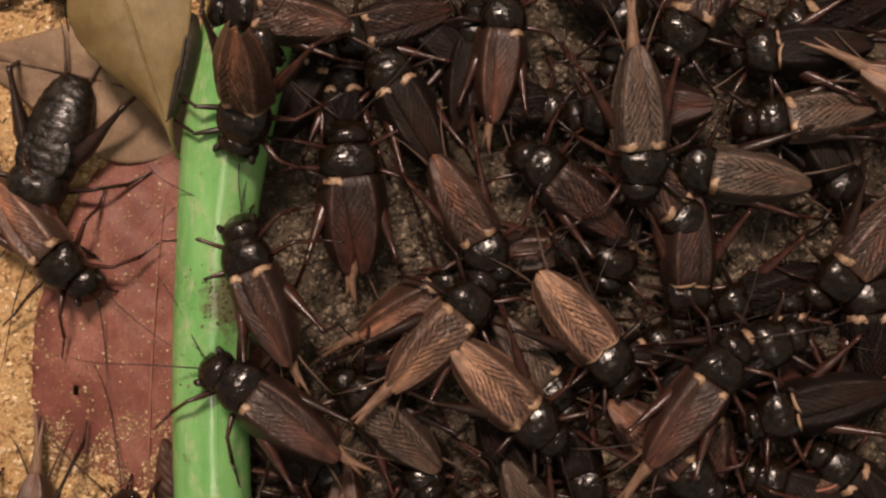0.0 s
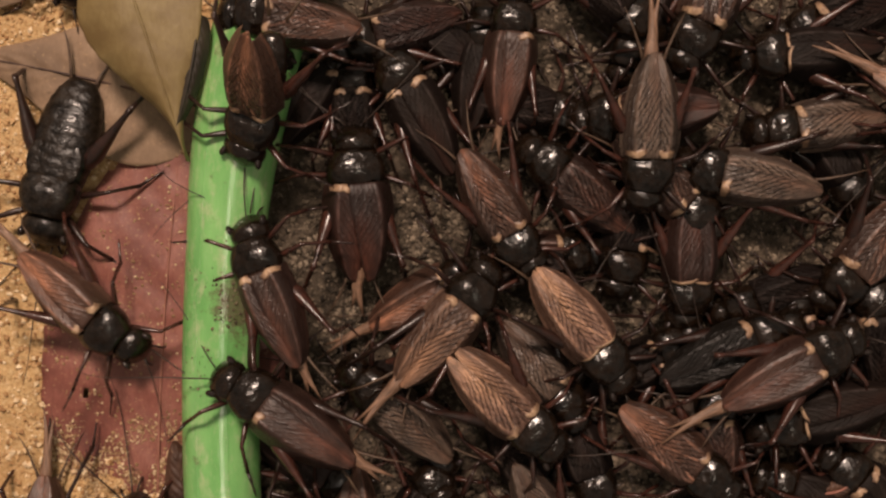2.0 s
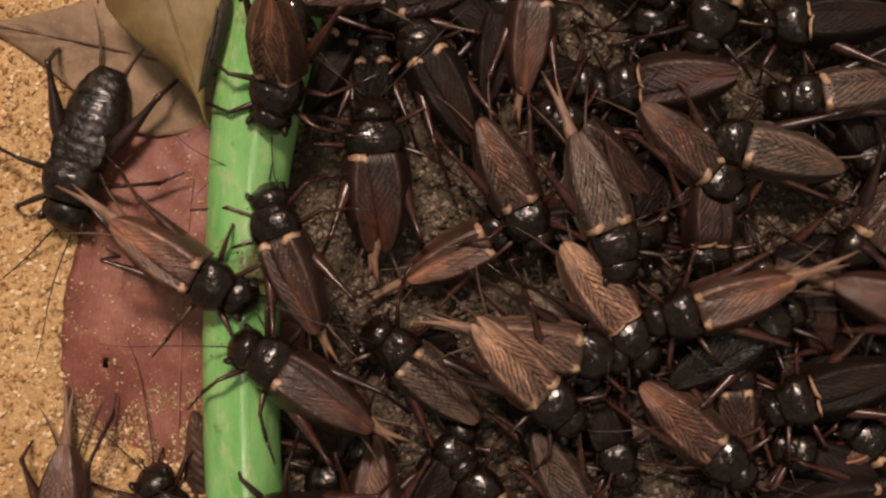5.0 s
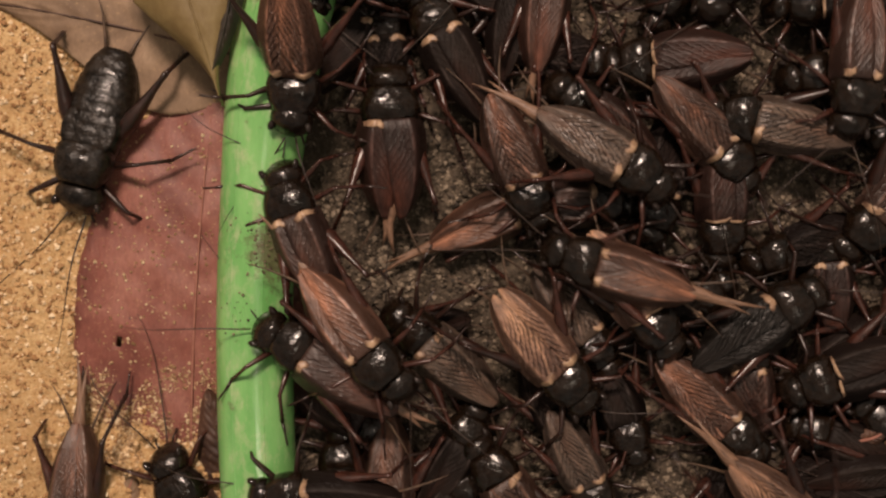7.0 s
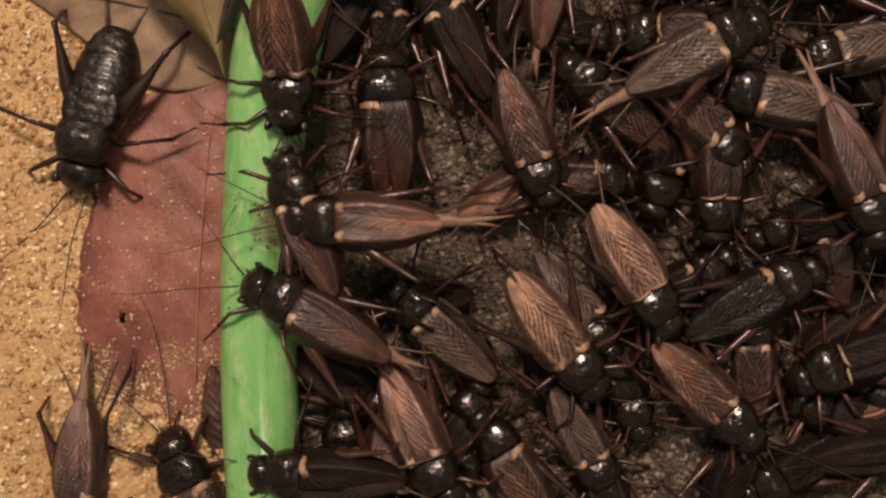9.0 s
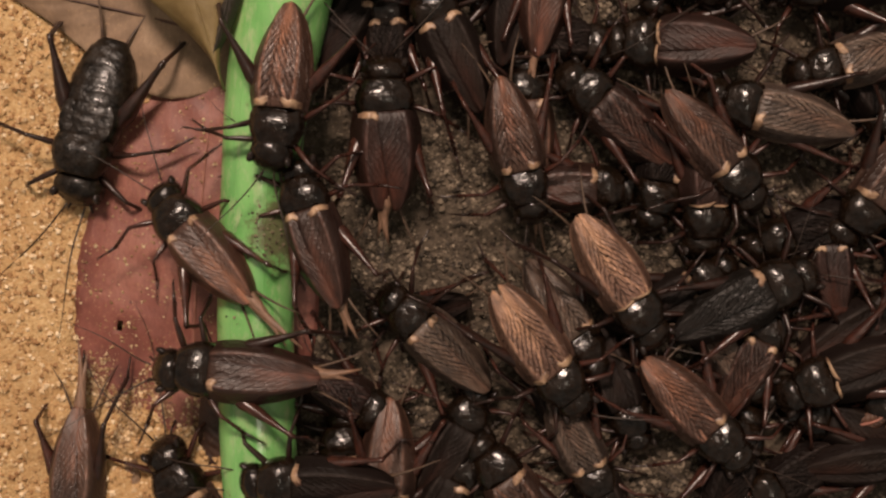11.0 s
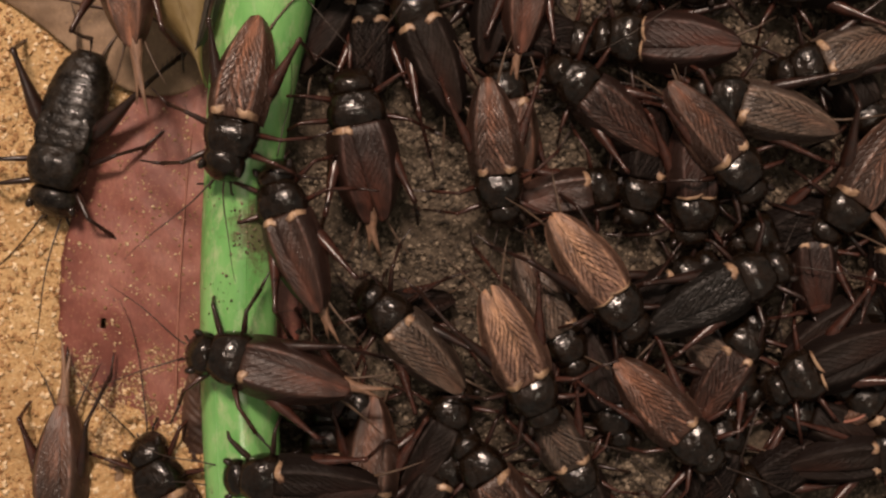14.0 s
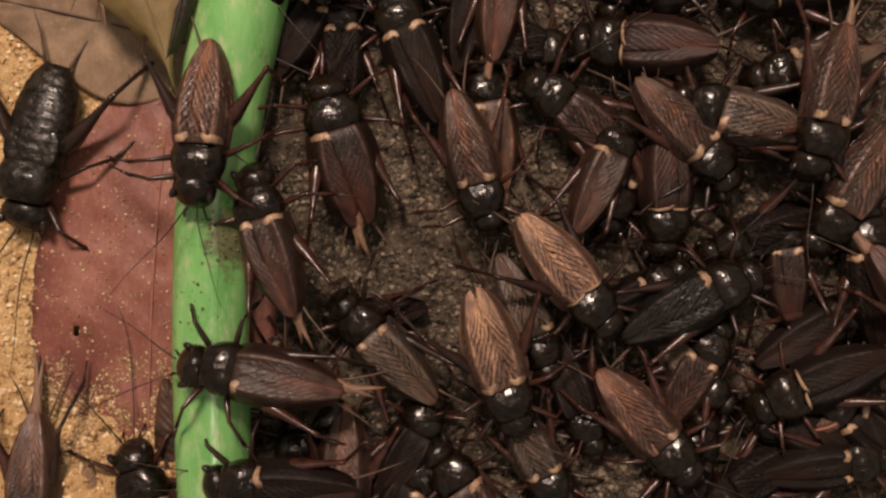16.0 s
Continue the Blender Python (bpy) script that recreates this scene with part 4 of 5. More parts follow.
cricket(24.6, -38.6, -70, 0, wings='dark', net='plain', size=0.9, collar='none', roll=9.0, pitch=3.4)
cricket(13.9, -39.4, -60, 1, wings='dark', size=0.85, roll=8.6, pitch=-1.0)
cricket(68.2, 12.8, -60, 0, wings='dark', net='plain', size=0.9, collar='none', roll=-0.2, pitch=2.0)
cricket(67.2, -23.1, 30, 0, wings='dark', net='plain', size=0.9, collar='none', roll=-0.4, pitch=-2.8)
cricket(-21.9, 31.2, 60, 0, wings='dark', net='plain', size=0.9, roll=-1.7, pitch=-4.4)
cricket(-3.5, 39.0, 140, 0, wings='dark', net='plain', size=0.9, collar='none', roll=-2.2, pitch=4.9)
cricket(43.0, -46.3, 70, 0, wings='dark', size=0.9, collar='none', roll=8.3, pitch=0.9)
cricket(18.8, -51.7, 110, 0, wings='dark', net='plain', size=0.9, roll=-0.0, pitch=-2.3)
cricket(28.9, 41.2, -40, 3, wings='dark', size=0.95, collar='none', roll=-7.4, pitch=-3.0)
cricket(-66.9, 52.1, -80, 1, wings='dark', size=1.0, collar='none', roll=5.1, pitch=3.5)
cricket(-31.4, 37.5, -70, 8, wings='black', size=0.85, roll=-2.5, pitch=2.6)


def go(thing, rows, roll, size):
    """Rows of seconds, x, y, heading, height and pitch; the legs step while it walks."""
    walk(thing, [(t, stance(x, y, hd, z, pitch, roll)) for t, x, y, hd, z, pitch in rows])
    moved = [0.0]
    steps = [(0.0, 0.0)]
    for (t0, x0, y0, h0, *_), (t1, x1, y1, h1, *_) in zip(rows, rows[1:]):
        d = math.hypot(x1 - x0, y1 - y0) + 0.08 * abs(h1 - h0)
        if d < 1.5 or d / (t1 - t0) < 1.2:
            steps.append((t1, moved[0]))
            continue
        n = max(1, round((t1 - t0) / 0.15))
        for i in range(1, n + 1):
            moved[0] += d / n
            steps.append((t0 + (t1 - t0) * i / n, moved[0]))
    if moved[0] < 4:
        return
    legs = [o for o in thing.children if o.name.startswith(("leg", "hind_leg"))]
    for k, o in enumerate(legs):
        m, amp = o.matrix_basis.copy(), 9 if o.name.startswith("hind") else 17
        walk(o, [(t, m @ pose(0, 0, 0, 0.4 * amp * math.cos(s * 0.85 + k * math.pi) - 0.4 * amp * math.cos(k * math.pi), 0, amp * (math.sin(s * 0.85 + k * math.pi)))) for t, s in steps])


def raise_wings(thing, rows):
    """Rows of seconds and the angle of the lifted wings."""
    for o in [c for c in thing.children if c.name.startswith("forewing")]:
        m = o.matrix_basis.copy()
        walk(o, [(t, hinge(lift) @ m) for t, lift in rows])


def motions():
    raise_wings(hose_top, [(0, 40), (4.7, 40), (6.8, 34), (9.2, 33), (11.3, 0), (16, 0)])
    go(sand_cricket, [(0, -68.9, 12.7, -108, 1, 2.2), (2, -68.5, 12.1, -104.5, 1, 2.2), (3.5, -67.1, 12, -100.9, 1, 2.2), (4.7, -67.8, 9.5, -108.2, 1, 2.2), (6.8, -68.4, 8.5, -104.7, 1, 2.2), (8, -68.7, 8.3, -105, 1, 2.2), (9, -68.9, 8.1, -105, 1, 2.2), (11.3, -68.9, 6.9, -104, 1, 2.2), (13, -69.7, 3.6, -104, 1, 2.2), (14, -70.2, 4.8, -104, 1, 2.2), (15, -70.2, 3.5, -102, 1, 2.2), (16, -70.6, 3.7, -102, 1, 2.2)], 2.2, 1.03)
    go(leaf_walker, [(0, -66.2, -0.9, -48, 3, 4.4), (0.8, -66.2, -1.2, -48, 3, 4.4), (1.5, -66.2, -1.7, -48, 3.5, 4.4), (2, -59.9, -11.4, -40, 5.5, 4.4), (2.5, -53.1, -7.3, -37, 6, 4.4), (3, -51.9, -7, -38, 5, 4.4), (3.5, -52.2, -7.1, -36, 5, 4.4), (4, -49.5, -8.4, -33, 7, 4.4), (4.4, -47.9, -8.4, -30, 9, 4.4), (4.7, -47.5, -7.9, -29, 10, 4.4), (5.6, -35.5, -15.7, -42, 15, 4.4), (6.8, -23.6, -24.5, -50, 15, 4.4), (7, -19.2, -25.2, -51, 15, 4.4), (7.5, -18.2, -26.2, -51, 15, 4.4), (8, -18.1, -26.4, -56, 15, 4.4), (8.4, -16, -33, -66, 11, 4.4), (9, -10.3, -47.6, -65, 8, 4.4), (9.3, -8.8, -50.4, -65, 8, 4.4), (10.3, -2.4, -70.2, -65, 5, 4.4), (11.3, 3.8, -89.7, -60, 2, 4.4), (16, 3.8, -89.7, -60, 2, 4.4)], 5.3, 1.0)
    go(hose_top, [(0, -30.8, 24.4, -106, 15, -20), (2.5, -31.1, 24.1, -108.8, 15, -20), (3.5, -31, 24.4, -109.3, 15, -20), (4, -30.7, 24.1, -108.1, 15, -20), (4.7, -30.8, 24.3, -106, 15, -20), (6.8, -31.1, 20.5, -93, 13, -8), (7.5, -32, 19.9, -92, 13, -8), (8.4, -31.9, 19.3, -90.8, 13, -8), (9, -32.9, 16.2, -90, 13, -8), (9.2, -33.1, 15.6, -90, 13, -8), (11.3, -34.2, 10.4, -97, 14, 7), (11.8, -35.3, 10, -98, 14, 7), (12.5, -37.2, 8.5, -100, 14, 7), (13, -38.2, 8.7, -102, 14, 7), (14, -38, 8.6, -101.3, 14, 7), (14.5, -37.9, 7.8, -101, 14, 7), (15, -37.3, 6.2, -104, 14, 7), (15.5, -39.3, 5, -96, 14, 7), (16, -38.8, 5.9, -94, 14, 7)], 4.3, 1.05)
    go(hose_mid, [(0, -30.7, -3.6, 112, 11, -0.9), (4.4, -31.1, -3.2, 112, 11, -0.9), (6.8, -31.3, -3.2, 112, 11, -0.9), (9.0, -31.3, -5.1, 112, 11, -0.9), (11.3, -29.1, -5.1, 108, 11, -0.9), (12.5, -29.4, -6.0, 108, 11, -0.9), (14.5, -29.9, -6.4, 110, 11, -0.9), (16, -28.9, -5.6, 108, 11, -0.9)], -8.5, 0.98)
    go(hose_low, [(0, -31.2, -24.2, 143, 12, 1.1), (3.5, -30.7, -25.4, 146, 12, 1.1), (4.7, -31.5, -25, 146, 12, 1.1), (6.8, -29.8, -26.2, 146, 11, 1.1), (8.4, -32, -22.5, 150, 11, 1.1), (9.2, -32.4, -22.5, 150, 11, 1.1), (10.4, -38.9, -29.5, 170, 12, 1.1), (11.3, -46.1, -31.8, 176, 13, 1.1), (12, -41, -31.9, 173.3, 13, 1.1), (12.5, -38, -31.5, 171.4, 13, 1.1), (13, -37.7, -30.9, 167.8, 13, 1.1), (14.5, -36, -30.6, 164.5, 13, 1.1), (16, -33.3, -30.8, 169, 13, 1.1)], 8.0, 1.03)
    go(dark_red, [(0, -16.2, 12.6, 93, 5, 8), (2, -16.8, 11.9, 93, 5, 8), (3.5, -17.1, 12, 93, 5, 8), (4.4, -17.2, 11.2, 92, 5, 8), (6.8, -16.9, 13.6, 92, 5, 8), (8.4, -18, 13.4, 92, 5, 8), (9, -18.1, 12.5, 92, 5, 8), (11.3, -17.9, 12, 92, 5, 8), (12.5, -17.5, 10.6, 92, 5, 8), (13, -18, 10.6, 94, 5, 8), (13.5, -18.7, 10.3, 97.5, 5, 8), (14, -19.6, 9.4, 100, 5, 8), (14.5, -19.4, 9.7, 102.2, 5, 8), (15, -18.5, 11.2, 103.5, 5, 8), (15.5, -19.1, 10.3, 103.8, 5, 8), (16, -18.6, 9.9, 105, 5, 8)], 7.2, 1.0)
    go(dark_e, [(0, -8.2, 27.9, 118, 3, 0.3), (6.8, -8, 28.1, 118, 3, 0.3), (11, -8.3, 27.3, 114.7, 3, 0.3), (14.5, -8.8, 26.6, 112, 3, 0.3), (16, -6.8, 26.8, 112, 3, 0.3)], 0.8, 1.0)
    go(mid_f, [(0, 6.2, 2, -62, 6, -4.2), (0.5, 8.2, 2.9, -58.2, 6, -4.2), (0.8, 9.1, 2, -56.3, 6, -4.2), (1.5, 9.8, 3.7, -58.5, 6, -4.2), (3.5, 8.9, 3.2, -61.3, 6, -4.2), (4.4, 8.6, 2.9, -63.6, 6, -4.2), (6.8, 6.4, 2.8, -67.5, 6, -4.2), (8.4, 7.4, 2.8, -71.1, 6, -4.2), (9, 7.4, 2.4, -71.3, 6, -4.2), (11, 5.7, 2.2, -77.2, 6, -4.2), (11.3, 5.5, 2.2, -78.6, 6, -4.2), (13, 5.4, 1, -80, 6, -4.2), (14, 4.7, 1.2, -84, 6, -4.2), (14.5, 4.3, 1.3, -82.2, 6, -4.2), (15, 4.6, 1, -78.5, 6, -4.2), (16, 6, 1.1, -75, 6, -4.2)], 4.8, 0.95)
    go(mid_g, [(0, 2.0, -11.1, 47, 7, -4.5), (0.8, 0.6, -9.7, 54, 7, -4.5), (2.0, 1.1, -9.2, 50, 7, -4.5), (3.5, 0.3, -9.7, 49, 7, -4.5), (4.0, 1.4, -13.4, 36, 7, -4.5), (4.4, 3.2, -12.8, 12, 7, -4.5), (4.7, 9.5, -16.6, 0, 7, -4.5), (5.5, 28.5, -29.0, -28, 7, -4.5), (6.8, 49.9, -51.5, -42, 6, -4.5), (7.5, 59.2, -63.4, -44, 6, -4.5), (9.0, 74.2, -84.9, -45, 3, -4.5), (16.0, 74.2, -84.9, -45, 3, -4.5)], 5.3, 1.0)
    go(mid_h, [(0, 13.5, -26.9, -45, 8, -4.6), (2.5, 11.3, -28, -44.1, 8, -4.6), (3.5, 11.5, -28.5, -43.8, 8, -4.6), (4.7, 11.3, -28.4, -46.6, 8, -4.6), (6.8, 11.5, -28.2, -51.5, 8, -4.6), (9, 13, -30, -54, 8, -4.6), (11, 10.5, -31, -55.7, 8, -4.6), (11.3, 10.2, -31.1, -55.9, 8, -4.6), (12, 10.3, -31.7, -58.4, 8, -4.6), (13, 10, -32.5, -62, 8, -4.6), (14, 9.3, -33, -67.3, 8, -4.6), (14.5, 8.6, -33.1, -70, 8, -4.6), (15, 9.4, -33.1, -71, 8, -4.6), (15.5, 8.8, -33.5, -73, 8, -4.6), (16, 10.1, -32.5, -73, 8, -4.6)], 2.1, 0.99)
    go(mid_k, [(0, 17.4, -23.4, -52, 2, 3.6), (3.5, 17.4, -24.8, -52, 2, 3.6), (6.8, 17.1, -24.3, -54, 2, 3.6), (9, 16.8, -25.6, -54, 2, 3.6), (11, 14.9, -26.6, -57.4, 2, 3.6), (12.5, 13.8, -27.3, -60, 2, 3.6), (14, 14.8, -26.6, -62.6, 2, 3.6), (16, 15.4, -25.7, -66, 2, 3.6)], -9.0, 0.9)
    go(mid_i, [(0, 26, -16.9, -50, 6, -3.6), (2, 23.6, -16.1, -51.1, 6, -3.6), (3.5, 23, -15.9, -52, 6, -3.6), (4.7, 24.1, -16.9, -52, 6, -3.6), (8.4, 26.6, -19.9, -56, 6, -3.6), (9, 25.7, -19.6, -57, 6, -3.6), (11.3, 23.3, -19.8, -56, 6, -3.6), (12, 22.8, -19.8, -55.2, 6, -3.6), (13, 21.9, -19.5, -54, 6, -3.6), (14, 22.9, -19.5, -52.7, 6, -3.6), (14.5, 23, -19.4, -52, 6, -3.6), (15, 22.2, -19, -51, 6, -3.6), (16, 23, -17.8, -50, 6, -3.6)], -5.2, 0.99)
    go(small_j, [(0, -0.9, -7.1, 28, 1, 3.6), (3.5, 0.1, -4, 28, 1, 3.6), (4, 0.8, -3.7, 27.5, 1, 3.6), (6.8, 4.4, -1, 25, 1, 3.6), (8.2, 6.1, -2.5, 22, 1, 3.6), (9.2, 9.1, 0.8, 22, 0.5, 3.6), (10.2, 5.9, 6.4, 60, 0.5, 3.6), (11.3, 6.4, 15.3, 100, 0, 3.6), (13, 5.7, 13.6, 100, 0, 3.6), (16, 7.2, 14.9, 100, 0, 3.6)], 8.7, 0.92)
    go(mid_kk, [(0, -12.3, -26.6, 136, 3, 4.6), (4.7, -11.4, -23.3, 138, 3, 4.6), (6.8, -10.3, -24.0, 138, 3, 4.6), (9.0, -11.4, -24.0, 138, 3, 4.6), (11.3, -11.5, -24.2, 136, 3, 4.6), (12.5, -12.3, -24.4, 136, 3, 4.6), (14.5, -12.5, -24.3, 133, 3, 4.6), (16, -12.3, -24.6, 133, 3, 4.6)], -3.8, 0.95)
    go(mid_u, [(0, 32.8, 17.2, -86, 9, -8), (0.8, 32.8, 16.5, -86, 9, -8), (1.5, 32.1, 16, -88, 9, -8), (2, 32.4, 16.4, -92, 9, -8), (2.5, 24.6, 11.4, -118, 9, 3), (3, 25.2, 10.7, -117, 9, 3), (3.5, 22.9, 2.7, -103, 9, 3), (4, 22.2, -3.7, -91, 9, 3), (4.4, 23, -3.2, -89, 9, 3), (4.7, 22.3, -2.4, -80, 9, 3), (5.7, 23.2, -0.7, -55, 9, 3), (6.8, 23.1, 2.6, -38, 9, 3), (7, 22.8, 5.6, -31, 9, 3), (7.5, 28.2, 8.1, -12, 9, 3), (8, 28.9, 8.4, -9, 9, 3), (8.4, 41.5, 12.1, -5, 9, 3), (8.7, 38.6, 18.3, 20, 9, 3), (9, 37.4, 21.6, 28, 9, 3), (9.3, 37.2, 22.5, 30, 9, 3), (10.3, 59, 36.5, 35, 7, 3), (11.3, 83.6, 53.6, 35, 5, 3), (16, 83.6, 53.6, 35, 5, 3)], 0.7, 1.0)
    go(mid_x, [(0, 19.1, 12.5, 140, 3, 4.4), (6.8, 17.6, 15.4, 140, 3, 4.4), (11.3, 19.5, 14.2, 138, 3, 4.4), (13, 19.8, 15.5, 140, 3, 4.4), (15, 20.7, 14.7, 140, 3, 4.4), (16, 21.0, 14.4, 142, 3, 4.4)], -5.3, 0.95)
    go(mid_nn, [(0, 18.5, 0.1, 5, 0, -2.7), (11.3, 18.3, -0.2, 0, 0, -2.7), (13, 20.2, -0.6, 8, 0, -2.7), (14, 20.2, -1.2, 10, 0, -2.7), (14.5, 25.1, 0.5, 18, 1, -2.7), (15, 26, 1.8, 52, 3, -2.7), (15.5, 27.4, 5.1, 62, 4, -2.7), (16, 28.1, 5.8, 65, 4, -2.7)], 7.1, 0.88)
    go(v_cricket, [(0, 29.7, 23.5, 184, 2, -4.2), (4.4, 28.7, 23.1, 187, 2, -4.2), (6.8, 28.7, 23.4, 184, 2, -4.2), (11, 29.2, 24, 176.1, 2, -4.2), (11.3, 29.2, 24, 176, 2, -4.2), (14.5, 29.8, 24.3, 174, 2, -4.2), (16, 30.9, 24.9, 176, 2, -4.2)], -2.5, 0.98)
    go(mm_cricket, [(0, 39.1, 6.8, -45, 3, -5.3), (2.5, 39.3, 8.6, -42, 3, -5.3), (4.7, 39.7, 8.3, -42, 4, -5.3), (6.8, 39.5, 8.3, -46, 4, -5.3), (8.4, 37.2, 7.1, -40, 3, -5.3), (9, 38.1, 6.5, -41.7, 3.4, -5.3), (11.3, 40.3, 2.7, -48, 5, -5.3), (13, 42.4, 2.9, -50, 5, -5.3), (14.5, 43.3, 4, -48, 5, -5.3), (15, 43.4, 4.6, -47, 5, -5.3), (16, 43.6, 6.6, -44, 4, -5.3)], -6.4, 0.98)
    go(ring_m, [(0, 41.9, -5.2, -90, 1, -10), (2.5, 40.4, -3.9, -90, 1, -10), (4.4, 40.3, -3.4, -90, 1, -10), (6.8, 40.4, -2.7, -88, 1, -10), (9, 39, -2.9, -88, 1, -10), (11.3, 37.5, -2.8, -88, 1, -10), (13, 37.9, -2.2, -88, 1, -10), (14.5, 38.4, -1.9, -88, 1, -10), (16, 38.2, -2.5, -88, 1, -10)], -3.6, 1.0)
    go(n_cricket, [(0, 53.1, -17.8, 24, 4, 1.5), (2.5, 50.4, -15.8, 24.3, 4, 1.5), (4.4, 48, -18.4, 32, 4, 1.5), (6.8, 49.5, -20, 34.4, 4, 1.5), (8, 49.8, -20.1, 31.6, 4, 1.5), (8.4, 49.1, -20.1, 30.7, 4, 1.5), (9, 48.5, -19.9, 29.6, 4, 1.5), (11.3, 47.2, -18.7, 27.1, 4, 1.5), (13, 46.4, -17.2, 28.4, 4, 1.5), (14, 45.8, -18.2, 28, 4, 1.5), (14.5, 45.3, -18.6, 28, 4, 1.5), (15, 45.3, -18.1, 28, 4, 1.5), (15.5, 45.1, -18, 28, 4, 1.5), (16, 46.1, -18.3, 28, 4, 1.5)], -8.9, 1.02)
    go(q_cricket, [(0, 45.6, 13.3, 172, 5, -2.6), (2.5, 46, 13.4, 169.2, 5, -2.6), (4.7, 46.4, 12.7, 166.4, 5, -2.6), (6.8, 45.6, 13.2, 167.7, 5, -2.6), (9, 45.6, 13.5, 167, 5, -2.6), (11.3, 45.7, 12.6, 165.3, 5, -2.6), (13, 45.9, 13, 164, 5, -2.6), (14.5, 46, 12.8, 164, 5, -2.6), (16, 47.5, 13.1, 164, 5, -2.6)], -2.9, 0.98)
    go(r_cricket, [(0, 58.4, 21.7, 188, 4, -0.7), (2.5, 58.6, 20.6, 188, 4, -0.7), (4.7, 59.1, 20.9, 188, 4, -0.7), (6.8, 58.3, 20.9, 190, 4, -0.7), (11.3, 59.7, 19.5, 196, 4, -0.7), (14.5, 59.7, 19.6, 200, 4, -0.7), (16, 59.8, 19.6, 195, 4, -0.7)], 5.7, 0.92)
    go(s_cricket, [(0, 41.3, 38.9, -118, 6, -0.7), (2.5, 41.5, 38.6, -115, 6, -0.7), (4.7, 40.9, 36.5, -112, 6, -0.7), (6.8, 40.1, 38.8, -110, 6, -0.7), (16.0, 40.1, 38.8, -110, 6, -0.7)], -3.3, 1.0)
    go(p_cricket, [(0, 60.1, -27.8, 193, 4, -5.7), (2.5, 59.5, -29.1, 194.2, 4, -5.7), (4.5, 58.2, -30.2, 195.2, 4, -5.7), (6.8, 59.5, -30.6, 196.4, 4, -5.7), (9, 60.3, -32.8, 197.5, 4, -5.7), (11.3, 58.9, -33.7, 198.7, 4, -5.7), (14, 59.3, -32.8, 202.5, 4, -5.7), (14.5, 60, -33.2, 203, 4, -5.7), (16, 61.5, -34.7, 201, 4, -5.7)], 8.6, 1.0)
    go(o_cricket, [(0, 40.8, -36.8, -42, 4, 3.3), (2.5, 41.8, -36.5, -38, 4, 3.3), (4.4, 41.2, -38.7, -40, 4, 3.3), (6.8, 41.1, -38.5, -44, 4, 3.3), (9.0, 39.8, -40.1, -44, 4, 3.3), (11.3, 37.8, -42.1, -46, 4, 3.3), (13, 36.1, -43.8, -46, 4, 3.3), (14.5, 36.4, -42.2, -46, 4, 3.3), (15, 36.4, -43.3, -48, 4, 3.3), (16, 37.7, -43.3, -48, 4, 3.3)], 4.5, 0.97)
    go(ll_cricket, [(0, 45.9, -28.5, 92, 2, 2.7), (6.8, 45.5, -28.9, 92, 2, 2.7), (9.2, 45.5, -29, 90, 2, 2.7), (11.3, 48, -27.5, 60, 1, 2.7), (14.5, 46.3, -30.2, 58, 1, 2.7), (16, 45.4, -29.6, 58, 1, 2.7)], -8.7, 0.88)
    go(pp_cricket, [(0, 69.0, -2.6, -128, 3, -5.5), (14.5, 64.9, -2.6, -120, 3, -5.5), (16, 67.7, -2.9, -118, 3, -5.5)], -8.8, 1.0)
    go(rr_cricket, [(0, 59.8, -11.1, 95, 0, 2.3), (16, 59.6, -10.1, 95, 0, 2.3)], -5.5, 0.85)
    go(walker_dd, [(0, 88.6, 27, -110, 8, -2.1), (2.5, 73, 23.3, -104, 9, -2.1), (3, 67.5, 19.9, -100, 9, -2.1), (3.5, 65.7, 13.6, -97, 9, -2.1), (4, 63.7, 1.3, -95, 9, -2.1), (4.4, 55.4, -3.2, -120, 9, -2.1), (4.7, 44.7, -11.1, -144, 9, -2.1), (5.4, 32, -15.6, 180, 9, -2.1), (6.8, 21.4, -13.5, 150, 10, -2.1), (7, 18.2, -11.2, 163, 10, -2.1), (7.5, 3, -6.6, 159, 10, -2.1), (8, -3.9, -8.9, 174, 10, -2.1), (8.4, -8, -3.3, 168, 10, -2.1), (8.8, -16.6, -7.9, 178, 12, -2.1), (9, -24.6, -8.1, 179, 14, -2.1), (9.3, -29.6, -8.5, 180, 16, -2.1), (10.3, -42.1, -10.1, 160, 14, -2.1), (11.3, -51.6, -5.4, 125, 7, -10), (11.8, -54, 7, 113, 6, -4), (12, -54.8, 12.6, 102, 6, -3), (12.2, -54.2, 16.5, 97, 6, -2.1), (12.5, -52.2, 21.6, 92, 8, -2.1), (13, -53.3, 30.4, 88, 12, -2.1), (13.5, -55.3, 34.9, 92, 14, -2.1), (14.5, -56.8, 42, 98, 14, -2.1), (15.2, -59, 53.4, 95, 8, -2.1), (16, -59, 53.4, 95, 8, -2.1)], -2.8, 0.98)
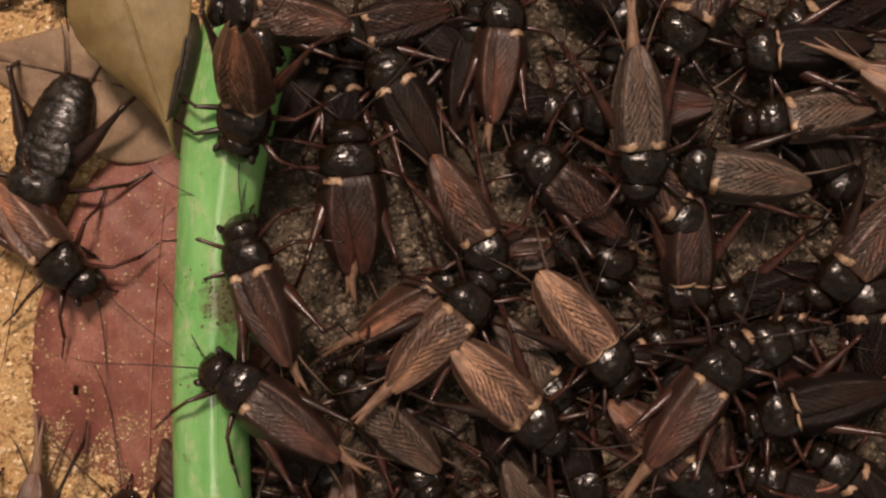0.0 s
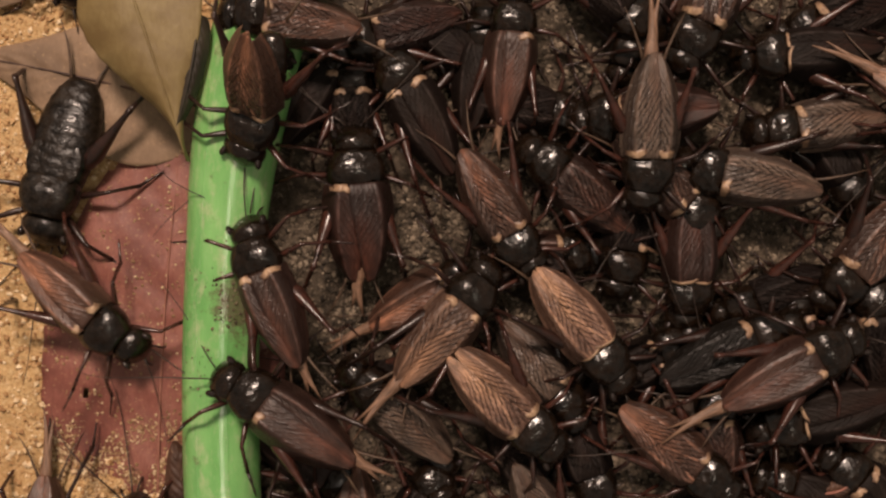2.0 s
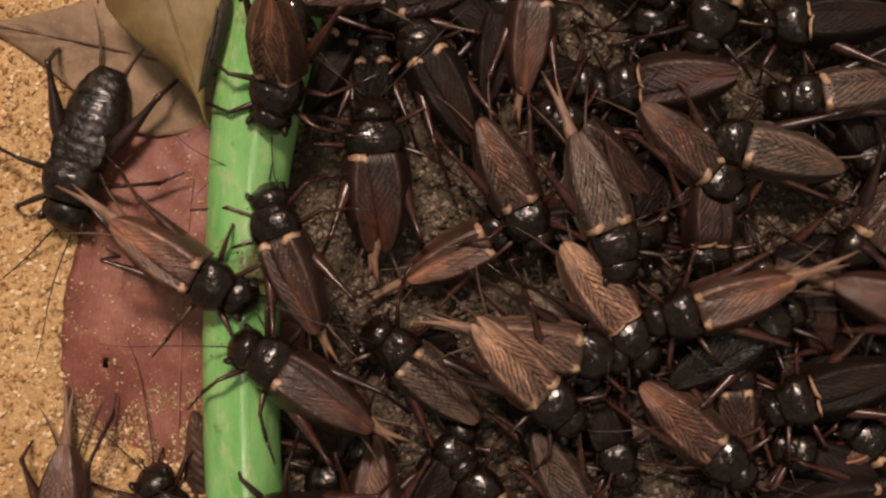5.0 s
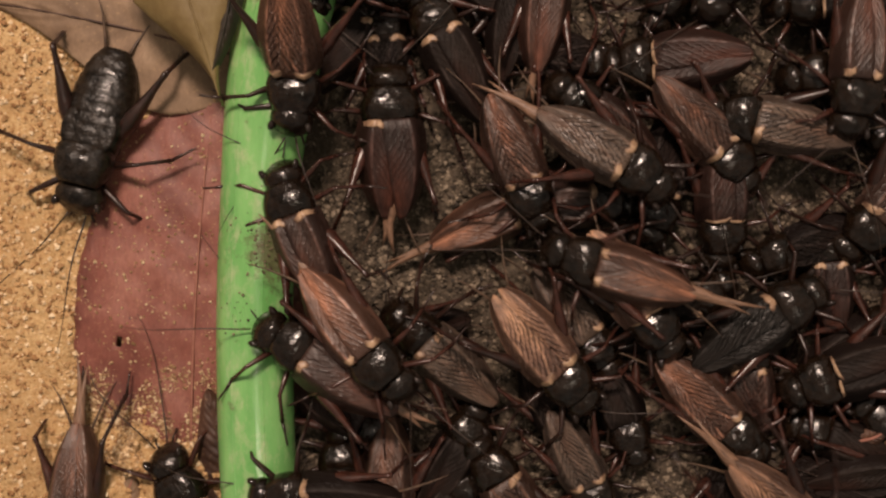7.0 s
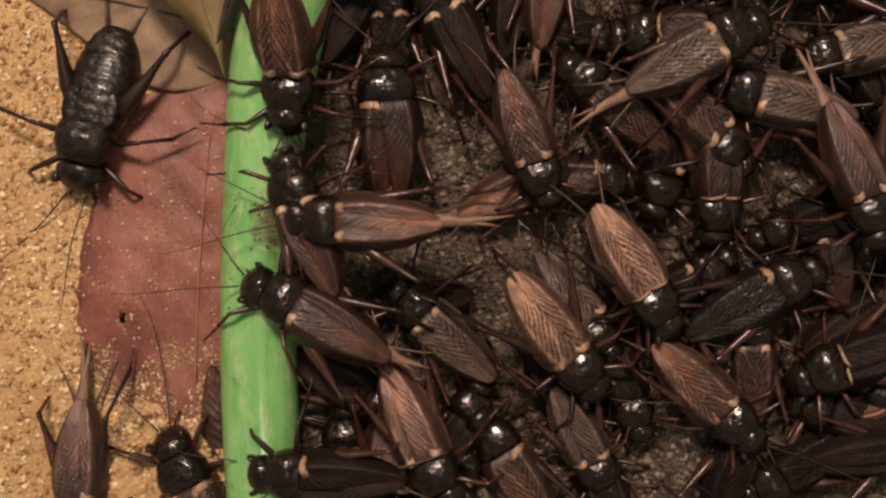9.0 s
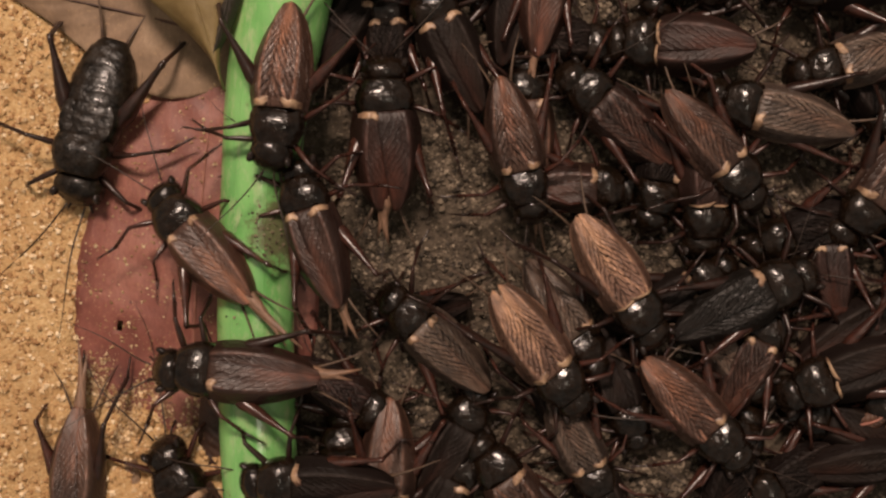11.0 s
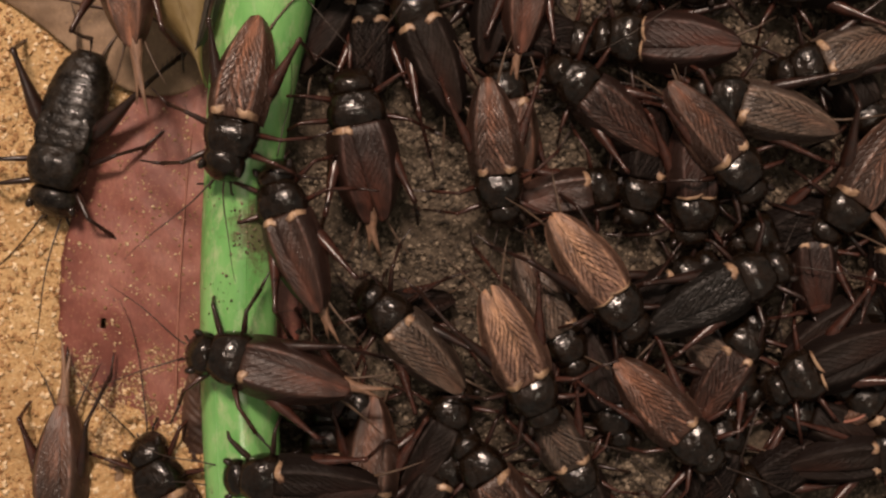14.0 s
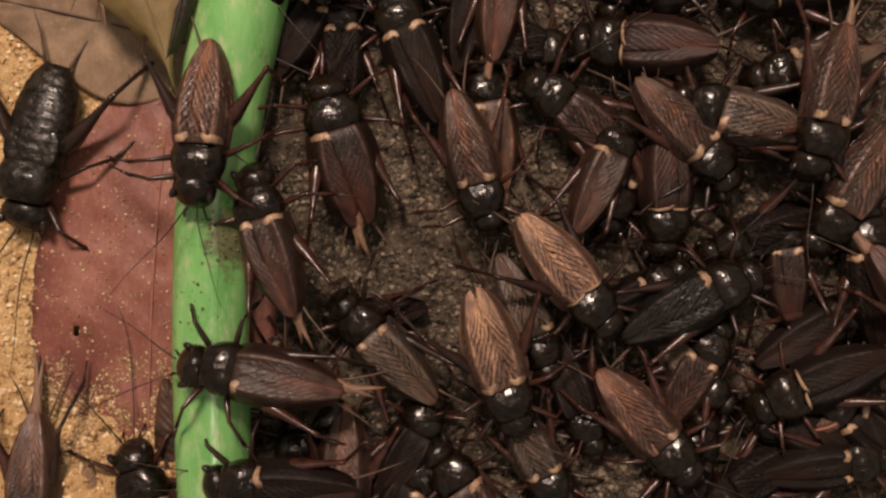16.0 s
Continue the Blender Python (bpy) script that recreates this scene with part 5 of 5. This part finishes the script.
    go(walker_ee, [(0, 44.0, -22.0, 54, 9, 2.5), (0.5, 47.7, -22.5, 44, 9, 2.5), (0.8, 51.1, -22.9, 36, 9, 2.5), (1.5, 54.5, -21.9, 28, 9, 2.5), (2.0, 59.6, -17.5, 28, 9, 2.5), (2.5, 60.8, -15.2, 45, 9, 2.5), (3.0, 61.3, -10.8, 72, 9, 2.5), (3.5, 60.4, -4.2, 96, 9, 2.5), (4.0, 59.6, -6.5, 100, 9, 2.5), (4.4, 62.9, -6.9, 98, 9, 2.5), (4.7, 68.7, -16.7, 25, 8, 2.5), (5.4, 81.7, -10.1, -60, 7, 2.5), (6.0, 73.0, 16.2, -120, 8, 2.5), (6.8, 62.2, 22.2, -95, 9, 2.5), (7.0, 61.0, 19.3, -96, 9, 2.5), (7.5, 61.3, 7.3, -92, 9, 2.5), (8.0, 61.7, 7.5, -75, 9, 2.5), (8.4, 62.6, -1.0, -64, 9, 2.5), (9.0, 62.0, -4.1, -68, 9, 2.5), (9.3, 62.5, -5.1, -68, 9, 2.5), (10.3, 82.8, -23.1, -50, 6, 2.5), (16.0, 82.8, -23.1, -50, 6, 2.5)], 0.4, 1.0)
    go(edge_tan, [(0, 84, 24, -22, 8, -2), (2.1, 84.4, 23.8, -22, 8, -2), (2.4, 91, 21.5, -25, 8, -2), (3.2, 112, 10, -30, 8, -2), (16, 112, 10, -30, 8, -2)], 3.0, 0.95)
    go(walker_oo, [(0, 77.4, 71.4, -110, 8, 2.2), (14.5, 71.6, 52.9, -110, 8, 2.2), (15.0, 67.3, 34.5, -112, 9, 2.2), (15.5, 62.1, 13.3, -112, 9, 2.2), (16, 62.6, 10.4, -103, 9, 2.2)], -7.1, 1.0)
    go(low_a, [(0, 1.6, -47.1, 122, 2, 4.2), (8, 2.4, -48, 122, 2, 4.2), (9.2, 2.1, -47.2, 122, 2, 4.2), (11.3, 3, -50.6, 124, 2, 4.2), (16, 3.2, -50.8, 124, 2, 4.2)], -2.9, 0.95)
    go(uu_cricket, [(0, -51.5, -51.5, 118, 0.5, 4.4), (6.8, -51.1, -51.9, 118, 0.5, 4.4), (9.0, -51.2, -53.1, 118, 0.5, 4.4), (14.5, -52.1, -53.4, 116, 0.5, 4.4), (16, -50.4, -53.3, 112, 0.5, 4.4)], -8.3, 0.95)
    go(vv_cricket, [(0, -28.9, -48.3, 180, 11, -2.3), (6.8, -30.1, -48.9, 178, 11, -2.3), (9, -30.8, -49.3, 178, 11, -2.3), (11.3, -31.6, -49.2, 178, 11, -2.3), (14, -31.4, -49.2, 176.3, 11, -2.3), (14.5, -31.4, -49.3, 176, 11, -2.3), (16, -30.1, -48.7, 178, 11, -2.3)], -7.4, 0.98)


motions()
